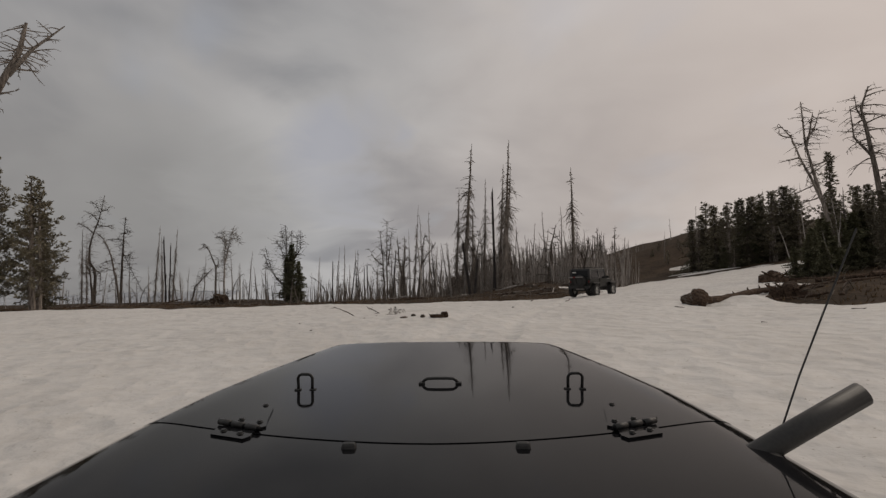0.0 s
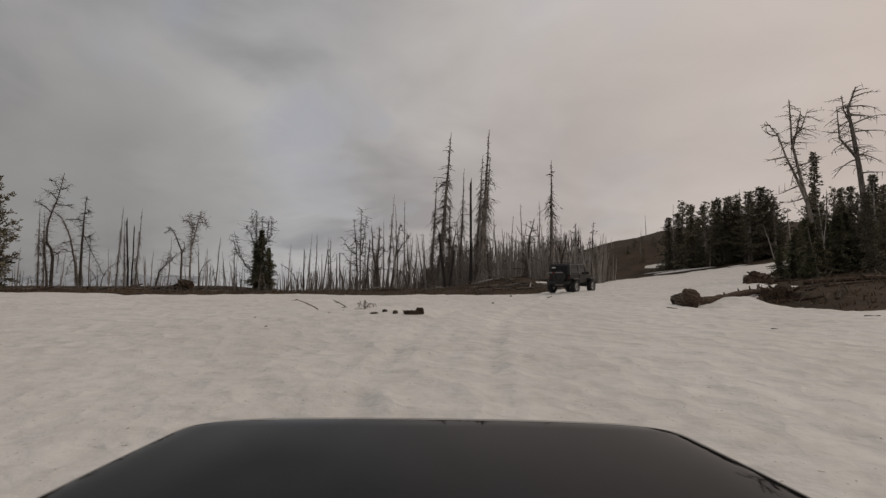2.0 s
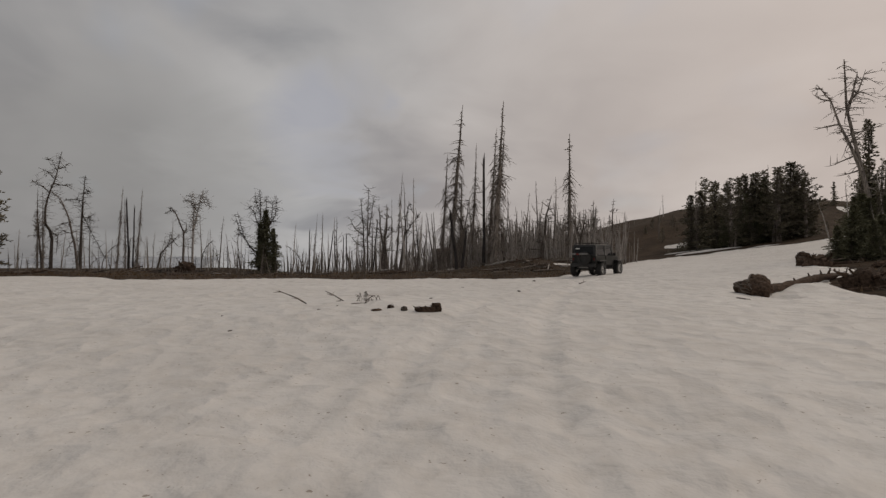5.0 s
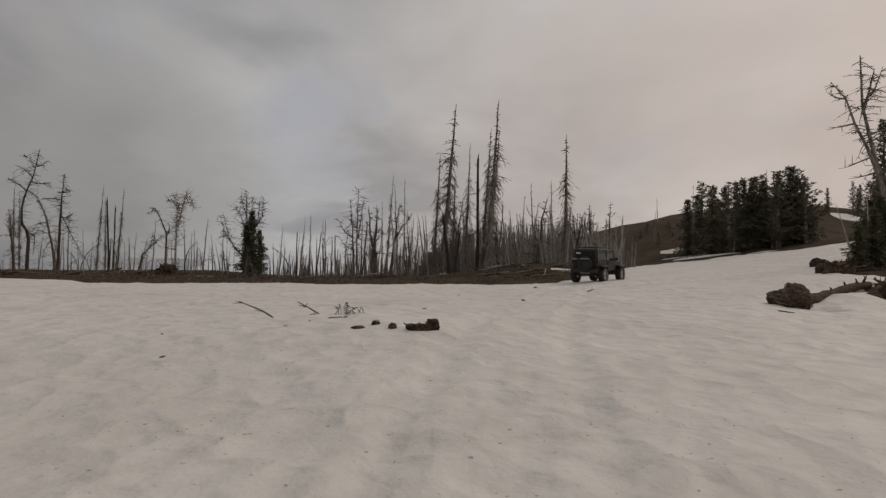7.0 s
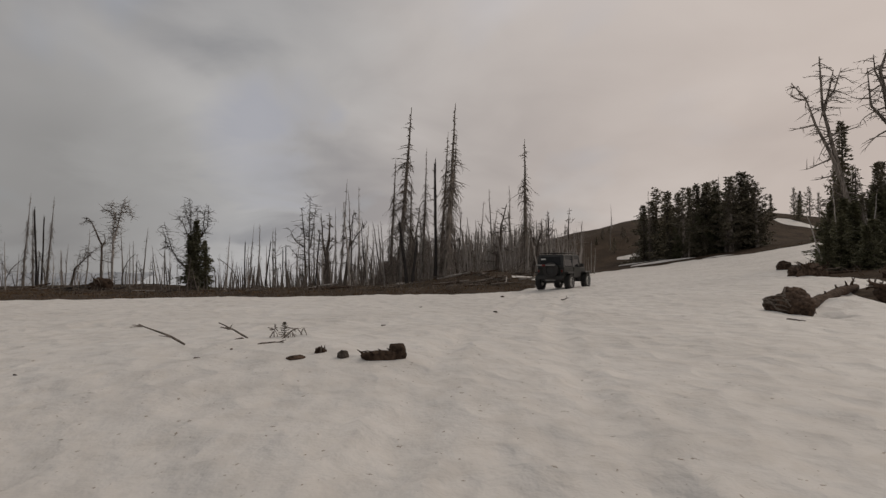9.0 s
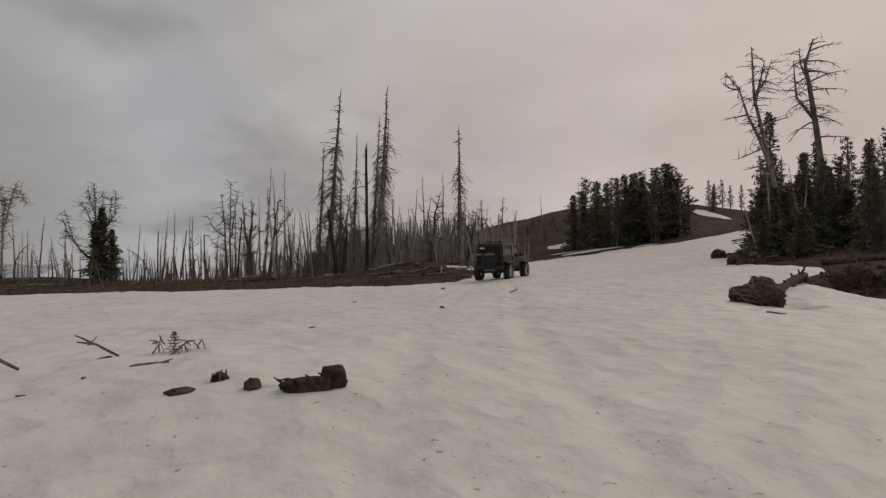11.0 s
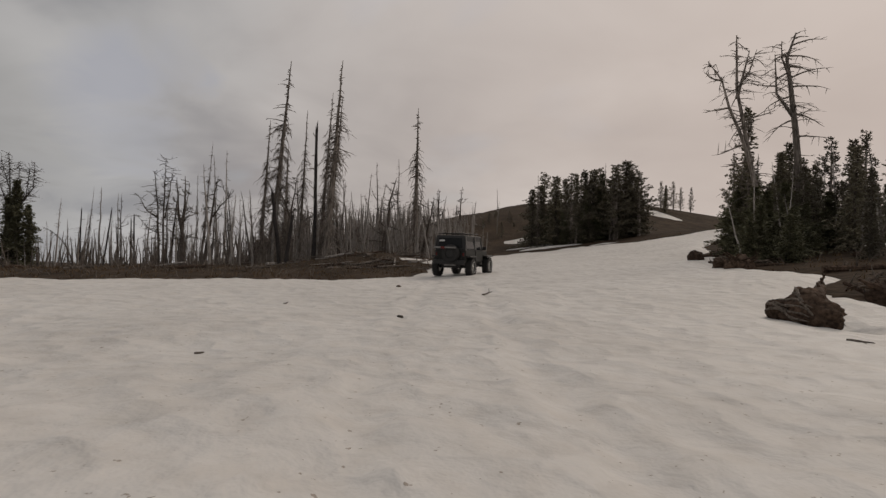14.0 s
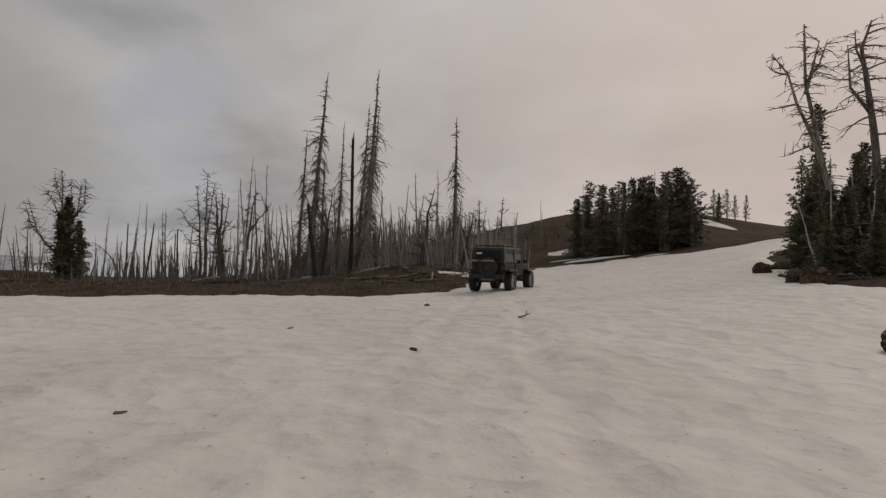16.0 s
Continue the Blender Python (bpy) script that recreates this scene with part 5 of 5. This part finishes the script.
def bare_shoot(x, y, line, radius, seed, twigs):
    """A dead bare stem standing in the snow along the given points, with side twigs."""
    rnd = random.Random(seed)
    shape = ([], [])
    pts = [Vector(p) * 0.62 for p in line]
    tube(shape, pts, [radius * (1 - 0.75 * i / (len(pts) - 1)) for i in range(len(pts))], 6)
    for _ in range(twigs):
        q = along(pts, rnd.uniform(0.35, 0.98))
        limb(shape, rnd, q, (rnd.uniform(-1, 1), rnd.uniform(-0.6, 0.6), rnd.uniform(-1.0, 0.5)), rnd.uniform(0.05, 0.14), radius * 0.35, 0.15, 3, 1, 4)
    ob = part("bare_shoot", shape, BARK_MID)
    ob.matrix_world = pose(x, y, floor_at(x, y) - 0.01)
    return tagged(ob, "bare grey dead shoot standing in snow", "shoot", "bare shoots beside the seedling")


bare_shoot(-1.53, 16.06, ((0, 0, -0.05), (-0.01, 0, 0.10), (0.01, 0, 0.20), (0.0, 0, 0.30)), 0.0087, 41, 4)
bare_shoot(-1.51, 16.03, ((0, 0, -0.05), (0.04, 0, 0.06), (-0.01, 0, 0.16), (-0.02, 0, 0.20)), 0.0062, 42, 2)
bare_shoot(-1.31, 15.98, ((0, 0, -0.05), (-0.02, 0, 0.10), (0.04, 0, 0.165), (0.15, 0, 0.18), (0.29, 0, 0.21)), 0.0062, 43, 9)
bare_shoot(-1.33, 15.93, ((0, 0, -0.05), (0.0, 0, 0.05), (-0.03, 0, 0.13)), 0.0062, 44, 3)

# ---------- brush and dry grass ----------
def bare_spots(regions, seed, margin):
    """Random places on bare earth, with their heights; regions: (count, x0, x1, y0, y1)."""
    rng = np.random.RandomState(seed)
    found = []
    for count, x0, x1, y0, y1 in regions:
        x, y = rng.uniform(x0, x1, count), rng.uniform(y0, y1, count)
        ok = inside_snow(x, y) < -margin
        found += list(zip(x[ok].tolist(), y[ok].tolist(), bare_height(x[ok], y[ok]).tolist()))
    return found


brush, bd = ([], []), random.Random(5)
for x, y, z in bare_spots([(2600, -52, 24, 38, 88), (900, -8, 16, 44, 62), (420, 11.5, 32, 12, 40)], 5, 0.6):
    a, ln = bd.uniform(0, 6.28), bd.uniform(0.2, 0.9)
    q = Vector((x, y, z - 0.05))
    d = Vector((math.cos(a), math.sin(a), bd.uniform(0.1, 1.6))).normalized()
    tube(brush, [q, q + d * ln * 0.5, q + d * ln + Vector((0, 0, -0.15 * ln))], [0.022, 0.016, 0.006], 3, caps=False)
tagged(part("dead_brush", brush, TWIG), "tangled grey dead brush among the burned trees", "brush", kind="stuff")
V, F, gd = [], [], random.Random(6)
for x, y, z in bare_spots([(4200, -45, 20, 34, 66), (3000, 11, 42, 14, 60)], 6, 0.4):
    z -= 0.02
    for _ in range(4):
        a, h, lean = gd.uniform(0, 6.28), gd.uniform(0.05, 0.22), gd.uniform(-0.15, 0.15)
        dx0, dy0 = 0.025 * math.cos(a), 0.025 * math.sin(a)
        ox, oy = gd.uniform(-0.15, 0.15), gd.uniform(-0.15, 0.15)
        b = len(V)
        V += [(x + ox - dx0, y + oy - dy0, z), (x + ox + dx0, y + oy + dy0, z), (x + ox + lean, y + oy + gd.uniform(-0.15, 0.15), z + h)]
        F.append((b, b + 1, b + 2))
tagged(part("dry_grass", (V, F), GRASS), "sparse dry tawny grass on brown earth", "grass", kind="stuff")


# ---------- cars ----------
def wheel(parent, x, y, z, radius, width, side):
    """A wheel with a lugged tyre, a rim and its hub."""
    hub = part("wheel", ring(x, y, z, radius * 0.56, width * 0.7, radius * 0.18, 20, 0.02), ALLOY, parent, "dull alloy wheel")
    part("tyre", ring(x, y, z, radius - 0.012, width, radius * 0.56, 32, 0.05), RUBBER, hub, "black mud tyre")
    V, F = [], []
    for i in range(26):
        a = 2 * math.pi * i / 26
        for s in (-1, 1):
            for r0, r1, w0, w1 in ((radius - 0.03, radius + 0.006, 0.05, 0.5),):
                b = len(V)
                for r in (r0, r1):
                    for aa in (a - 0.05 + 0.04 * s, a + 0.05 + 0.04 * s):
                        for w in (w0, w1):
                            V.append((x + s * w * width, y + r * math.cos(aa), z + r * math.sin(aa)))
                F += [(b, b + 1, b + 3, b + 2), (b + 4, b + 6, b + 7, b + 5), (b, b + 4, b + 5, b + 1), (b + 2, b + 3, b + 7, b + 6), (b, b + 2, b + 6, b + 4), (b + 1, b + 5, b + 7, b + 3)]
    tagged(part("tread", (V, F), RUBBER, hub), kind="stuff")
    part("rim_lip", ring(x + side * width * 0.47, y, z, radius * 0.60, 0.02, radius * 0.53, 28, 0.006), ALLOY, hub, "bright alloy rim")
    part("hub_cap", ring(x + side * width * 0.34, y, z, radius * 0.2, 0.05, 0.0, 12, 0.015), STEEL, hub)
    return hub


def bar(points, r, n=8):
    return tube(([], []), points, [r] * len(points), n)


def leading_car(x, y, turn):
    """A short off-road car with a black hard top, seen from behind."""
    car = empty("off_road_car", pose(x, y, floor_at(x, y) - 0.03, 0, 0, turn), "dark green off-road car with black top and roof rack", "car")
    body = part("body", box(-0.72, 0.72, -1.72, 0.62, 0.62, 1.18, 0.04), GREEN_PAINT, car)
    part("underbody", box(-0.45, 0.45, -1.6, 1.6, 0.42, 0.64, 0.03), BLACK_TRIM, car, "black chassis")
    part("cowl", box(-0.70, 0.70, 0.60, 0.80, 0.66, 1.17, 0.03), GREEN_PAINT, car)
    hood = part("hood", box(-0.60, 0.60, 0.78, 1.74, 0.70, 1.15, 0.05, taper=(0.96, 0.98)), GREEN_PAINT, car)
    part("grille", box(-0.56, 0.56, 1.72, 1.78, 0.62, 1.10, 0.02), GREEN_PAINT, car)
    for sx in (-1, 1):
        part("headlight", ring(sx * 0.38, 1.79, 0.92, 0.09, 0.05, 0.0, 14, 0.01), ALLOY, car)
        part("front_fender", box(min(sx * 0.58, sx * 0.92), max(sx * 0.58, sx * 0.92), 0.82, 1.72, 0.86, 0.93, 0.03), BLACK_TRIM, car, "black fender flare")
        part("rear_fender", box(min(sx * 0.70, sx * 0.92), max(sx * 0.70, sx * 0.92), -1.62, -0.72, 0.86, 0.93, 0.03), BLACK_TRIM, car, "black fender flare")
        wheel(car, sx * 0.78, 1.20, 0.42, 0.42, 0.28, sx)
        wheel(car, sx * 0.78, -1.18, 0.42, 0.42, 0.28, sx)
        door = part("door", box(min(sx * 0.715, sx * 0.745), max(sx * 0.715, sx * 0.745), -0.45, 0.52, 0.66, 1.17, 0.015), GREEN_PAINT, car)
        part("door_handle", box(min(sx * 0.745, sx * 0.77), max(sx * 0.745, sx * 0.77), -0.36, -0.22, 1.04, 1.07, 0.006), BLACK_TRIM, door)
        part("side_window", panel([(sx * 0.715, -0.40, 1.20), (sx * 0.715, 0.42, 1.20), (sx * 0.665, 0.30, 1.72), (sx * 0.665, -0.40, 1.72)], 0.012), GLASS, car, "dark side window")
        part("rear_side_window", panel([(sx * 0.715, -1.55, 1.24), (sx * 0.715, -0.55, 1.24), (sx * 0.665, -0.55, 1.70), (sx * 0.665, -1.52, 1.70)], 0.012), GLASS, car, "dark side window")
        part("rear_pillar", box(min(sx * 0.70, sx * 0.722), max(sx * 0.70, sx * 0.722), -1.73, -1.62, 1.18, 1.74, 0.01), PILLAR, car, "rear pillar with sky sheen painted in grey")
        part("door_pillar", box(min(sx * 0.69, sx * 0.728), max(sx * 0.69, sx * 0.728), -0.55, -0.43, 1.18, 1.76, 0.01), PILLAR, car, "door pillar with sky sheen painted in grey")
        part("windscreen_pillar", bar([(sx * 0.70, 0.62, 1.16), (sx * 0.66, 0.40, 1.78)], 0.035), PILLAR, car)
        light = part("tail_light", box(sx * 0.63 - 0.06, sx * 0.63 + 0.06, -1.76, -1.71, 0.90, 1.08, 0.01), BLACK_TRIM, car)
        part("lens", box(sx * 0.63 - 0.045, sx * 0.63 + 0.045, -1.77, -1.755, 0.92, 1.06, 0.004), RED, light, "red tail lens")
        mirror = part("mirror", box(sx * 0.86 - 0.09, sx * 0.86 + 0.09, 0.44, 0.50, 1.18, 1.34, 0.02), BLACK_TRIM, car)
        part("mirror_arm", bar([(sx * 0.72, 0.5, 1.16), (sx * 0.84, 0.48, 1.22)], 0.015), BLACK_TRIM, mirror)
        part("rack_rail", bar([(sx * 0.60, -1.62, 1.90), (sx * 0.60, 0.28, 1.90)], 0.018), BLACK_TRIM, car)
    part("hard_top", box(-0.71, 0.71, -1.72, 0.40, 1.17, 1.82, 0.06, 3, taper=(0.93, 0.97)), VINYL, car, "black hard top")
    part("windscreen", panel([(-0.66, 0.61, 1.18), (0.66, 0.61, 1.18), (0.63, 0.42, 1.76), (-0.63, 0.42, 1.76)], 0.012), GLASS, car, "dark windscreen")
    pane = part("rear_window", panel([(-0.56, -1.728, 1.28), (0.56, -1.728, 1.28), (0.53, -1.706, 1.70), (-0.53, -1.706, 1.70)], -0.010), GLASS, car, "dark rear window")
    part("sticker", box(-0.50, -0.26, -1.742, -1.728, 1.55, 1.62, 0.002), WHITE, pane, "small white sticker")
    for y0 in (-1.62, -1.15, -0.68, -0.2, 0.28):
        part("rack_crossbar", bar([(-0.60, y0, 1.90), (0.60, y0, 1.90)], 0.014), BLACK_TRIM, car)
    for sx in (-1, 1):
        for y0 in (-1.5, 0.15):
            part("rack_foot", bar([(sx * 0.60, y0, 1.79), (sx * 0.60, y0, 1.90)], 0.014), BLACK_TRIM, car)
    tailgate = part("tailgate", box(-0.55, 0.55, -1.755, -1.715, 0.68, 1.17, 0.012), GREEN_PAINT, car)
    part("hinge", box(0.50, 0.58, -1.775, -1.75, 0.78, 0.84, 0.005), BLACK_TRIM, tailgate)
    spare = ring(0, 0, 0, 0.39, 0.26, 0.20, 28, 0.05)
    spare_wheel = part("spare_tyre", ([(0.10 + b, -1.93 + a, 1.02 + c) for a, b, c in spare[0]], spare[1]), RUBBER, car, "black spare tyre")
    cap = ring(0, 0, 0, 0.205, 0.18, 0.0, 18, 0.03)
    part("spare_rim", ([(0.10 + b, -1.93 + a, 1.02 + c) for a, b, c in cap[0]], cap[1]), BLACK_TRIM, spare_wheel)
    jack = part("jack_bar", box(-0.64, 0.40, -2.10, -2.06, 1.25, 1.32, 0.008), STEEL, car, "pale steel jack bar across the rear")
    part("jack_mechanism", box(-0.30, -0.12, -2.12, -2.04, 1.22, 1.33, 0.01), RED, jack, "red jack mechanism")
    part("jack_holder", bar([(0.0, -1.76, 1.28), (0.0, -2.07, 1.28)], 0.02), BLACK_TRIM, jack)
    bumper = part("rear_bumper", box(-0.74, 0.74, -1.95, -1.78, 0.56, 0.74, 0.02), BLACK_TRIM, car, "black steel bumper")
    part("tow_hook", bar([(0.35, -1.95, 0.62), (0.35, -2.03, 0.60), (0.35, -2.03, 0.66), (0.35, -1.95, 0.68)], 0.012), BLACK_TRIM, bumper)
    part("front_bumper", box(-0.74, 0.74, 1.84, 1.98, 0.56, 0.72, 0.02), BLACK_TRIM, car, "black steel bumper")
    part("muffler", box(-0.3, 0.25, -1.72, -1.5, 0.48, 0.60, 0.04), STEEL, car)
    for y0 in (1.20, -1.18):
        part("axle", bar([(-0.7, y0, 0.42), (0.7, y0, 0.42)], 0.05), BLACK_TRIM, car)
    return car


leading_car(9.85, 37.6, -41)


def own_car():
    """The car at whose windscreen the drive begins: a glossy black bonnet with hinges, loops and a footman loop. Its frame lies at the eye, as it stands just after the start."""
    seat = aim(*PATH[1][1:]) @ pose(0, 0, 0, -90)
    car = empty("black_off_road_car", seat, "glossy black off-road car bonnet with hinges and loops", "car")
    Z, K = -0.40, -0.0185

    def fall(y):
        return 0.02 * (y - 0.95)

    def seam(s):
        return 0.932 + 0.258 * abs(s) ** 1.8

    def sheet_of(rear, front, width, ny, round_front):
        """A pressed panel between two edges, with a crowned top and turned-down sides."""
        V, F, nx = [], [], 48
        for j in range(ny + 1):
            t = j / ny
            for i in range(nx + 1):
                s = math.sin(math.pi * (-0.5 + i / nx)) * 0.35 + (-1 + 2 * i / nx) * 0.65
                y = rear(s) + (front(s) - rear(s)) * t
                lip = max(0, (t - 0.955) / 0.045) ** 2 if round_front else 0
                w = width(y) - 0.035 * lip
                drop = 0.012 * abs(s) ** 2.2 + 0.022 * abs(s) ** 18 + 0.03 * lip
                V.append((K - 0.006 + s * w, y, Z + 0.012 - drop - fall(y)))
        n = nx + 1
        for j in range(ny):
            for i in range(nx):
                F.append((j * n + i, j * n + i + 1, (j + 1) * n + i + 1, (j + 1) * n + i))
        edge = [i for i in range(n)] + [j * n + nx for j in range(1, ny + 1)] + [ny * n + i for i in reversed(range(nx))] + [j * n for j in reversed(range(1, ny))]
        top, m = len(V), len(edge)
        V += [V[i] for i in edge] + [(V[i][0], V[i][1], V[i][2] - 0.06) for i in edge]
        for k in range(m):
            q = (k + 1) % m
            F.append((top + q, top + k, top + m + k, top + m + q))
        return V, F

    def wide(y):
        return float(np.interp(y, (0.9, 1.2, 1.35, 1.54, 1.88, 2.32, 2.6), (0.754, 0.754, 0.748, 0.738, 0.692, 0.614, 0.556)))

    def plate(points, thick):
        """A thin plate with an outline of (x, y) corners, lying on the panel."""
        top = [(K + x, y, Z + 0.012 + thick - 0.012 * (abs(x) / 0.74) ** 2.2 - fall(y)) for x, y in points]
        n = len(top)
        turned = sum(a[0] * b[1] - b[0] * a[1] for a, b in zip(top, top[1:] + top[:1])) > 0
        top = top if turned else top[::-1]
        V = top + [(x, y, z - thick - 0.004) for x, y, z in top]
        return V, [tuple(range(n))] + [(i, i + n, (i + 1) % n + n, (i + 1) % n) for i in range(n)]

    bonnet = part("bonnet", sheet_of(lambda s: seam(s) + 0.006, lambda s: 2.61 - 0.03 * abs(s) ** 6, wide, 40, True), BLACK_PAINT, car, "glossy black bonnet", smooth=True)
    part("cowl", sheet_of(lambda s: 0.46, lambda s: seam(s) - 0.006, lambda y: 0.752, 12, False), BLACK_PAINT, car, "glossy black cowl", smooth=True)
    part("seam_channel", box(-0.70, 0.66, 0.90, 1.20, Z - 0.10, Z - 0.07, 0.004), BLACK_TRIM, car)
    for sx in (-1, 1):
        x, y = K + sx * 0.412, 1.472
        wire = [(-0.021, 0.0), (-0.0215, 0.02), (-0.022, 0.040), (-0.018, 0.048), (-0.010, 0.0515), (0.010, 0.0515), (0.018, 0.048), (0.022, 0.040), (0.0215, 0.02), (0.021, 0.0)]
        loop = part("bonnet_loop", bar([(x + a, y - 0.10 * b, Z + 0.006 - fall(y) + b) for a, b in wire], 0.0046, 10), BLACK_TRIM, bonnet, "black wire bonnet loop", smooth=True)
        for s in (-1, 1):
            part("loop_foot", box(x + s * 0.023 - 0.010, x + s * 0.023 + 0.010, y - 0.008, y + 0.008, Z + 0.004 - fall(y), Z + 0.013 - fall(y), 0.003), BLACK_TRIM, loop)
        leaf = part("hinge_leaf", plate([(sx * a, b) for a, b in ((0.512, 1.098), (0.412, 1.050), (0.398, 1.062), (0.412, 1.115), (0.436, 1.235), (0.446, 1.268), (0.468, 1.290), (0.490, 1.275), (0.545, 1.150))], 0.005), BLACK_PAINT, bonnet, "black hinge plate")
        low = part("hinge_leaf", plate([(sx * a, b) for a, b in ((0.516, 1.078), (0.412, 1.028), (0.408, 0.985), (0.418, 0.966), (0.506, 1.008))], 0.005), BLACK_PAINT, car, "black hinge plate")
        knuckle = [(0.520, 1.090), (0.455, 1.058), (0.405, 1.034)]
        part("hinge_pin", bar([(K + sx * a, b, Z + 0.014) for a, b in knuckle], 0.006, 12), BLACK_PAINT, low, smooth=True)
        for q in range(3):
            (a0, b0), (a1, b1) = knuckle[0], knuckle[2]
            u0, u1 = 0.02 + 0.34 * q, 0.29 + 0.34 * q
            part("hinge_knuckle", bar([(K + sx * (a0 + (a1 - a0) * u), b0 + (b1 - b0) * u, Z + 0.015) for u in (u0, u1)], 0.0075, 12), BLACK_TRIM, low, smooth=True)
        for bx, by, owner in ((0.465, 1.262, leaf), (0.478, 1.122, leaf), (0.425, 1.098, leaf), (0.485, 1.030, low), (0.438, 1.006, low)):
            p = Vector((K + sx * bx, by, Z + 0.017 - 0.012 * (bx / 0.74) ** 2.2 - fall(by)))
            part("bolt", tube(([], []), [p + Vector((0, 0, q)) for q in (-0.003, 0.001, 0.0014, 0.0045)], [0.0090, 0.0085, 0.0060, 0.0055], 12), BLACK_TRIM, owner)
        nx_ = K + 0.005 + sx * 0.18
        nozzle = box(nx_ - 0.017, nx_ + 0.017, 0.898, 0.922, Z + 0.004, Z + 0.024, 0.006, taper=(0.8, 0.7))
        part("washer_nozzle", nozzle, BLACK_TRIM, car)
        part("side_panel", box(min(sx * 0.70, sx * 0.74), max(sx * 0.70, sx * 0.74), -1.5, 1.14, -1.12, Z - 0.07, 0.02), BLACK_PAINT, car)
        part("fender", box(min(sx * 0.56, sx * 0.86), max(sx * 0.56, sx * 0.86), 1.36, 2.40, -0.80, -0.72, 0.03), BLACK_TRIM, car)
        part("engine_bay_side", box(min(sx * 0.48, sx * 0.52), max(sx * 0.48, sx * 0.52), 1.16, 2.40, -1.05, Z - 0.07, 0.01), BLACK_PAINT, car)
        for wy in (1.82, -0.62):
            at = seat @ Vector((sx * 0.78, wy, -1.22))
            wheel(car, sx * 0.78, wy, -1.22 + floor_at(at.x, at.y) - 0.03 + 0.42 - at.z, 0.42, 0.28, sx)
    fy = 1.535
    footman = part("footman_loop", bar([(K + a, fy, Z + 0.012 - fall(fy) + b) for a, b in ((-0.056, 0.004), (-0.050, 0.012), (-0.040, 0.017), (-0.020, 0.018), (0.020, 0.018), (0.040, 0.017), (0.050, 0.012), (0.056, 0.004))], 0.0048, 10), BLACK_TRIM, bonnet, "black footman loop", smooth=True)
    for x in (-0.058, 0.058):
        part("loop_foot", box(K + x - 0.010, K + x + 0.010, fy - 0.010, fy + 0.010, Z + 0.010 - fall(fy), Z + 0.019 - fall(fy), 0.003), BLACK_TRIM, footman)
    aerial = part("aerial", bar([(0.735, 1.0, Z - 0.02), (0.748, 1.0, Z + 0.03), (0.785, 1.0, Z + 0.138), (0.83, 0.99, Z + 0.27), (0.90, 0.98, Z + 0.46)], 0.0022, 6), BLACK_TRIM, car, "thin black aerial")
    part("aerial_base", bar([(0.73, 1.0, Z - 0.06), (0.737, 1.0, Z - 0.01)], 0.012), BLACK_TRIM, aerial)
    arm = part("mirror_arm", bar([(0.60, 0.95, Z - 0.055), (0.66, 0.95, Z - 0.020), (0.76, 0.96, Z + 0.032), (0.90, 0.97, Z + 0.105)], 0.026, 14), BLACK_TRIM, car, "black mirror arm", smooth=True)
    part("mirror_foot", box(0.60, 0.70, 0.90, 1.00, Z - 0.07, Z - 0.004, 0.015), BLACK_TRIM, arm)
    part("grille", box(-0.54, 0.50, 2.52, 2.56, -1.02, Z - 0.06, 0.02), BLACK_PAINT, car)
    part("bumper", box(-0.72, 0.70, 2.60, 2.74, -1.12, -0.98, 0.02), BLACK_TRIM, car)
    part("floor_pan", box(-0.70, 0.70, -1.5, 1.14, -1.16, -1.12, 0.01), BLACK_TRIM, car)
    part("chassis", box(-0.45, 0.45, -1.4, 2.5, -1.26, -1.12, 0.02), BLACK_TRIM, car)
    part("rear_panel", box(-0.70, 0.70, -1.54, -1.5, -1.12, Z - 0.07, 0.01), BLACK_PAINT, car)
    part("bulkhead", box(-0.70, 0.66, 1.08, 1.12, -1.12, Z - 0.09, 0.005), BLACK_TRIM, car)
    return car


own_car()

# the unused models of the trees are taken away again
for stock in (*KINDS.values(), FIRS, BUSHY, GROVE):
    for model in stock:
        for o in (*model.children_recursive, model):
            bpy.data.objects.remove(o)
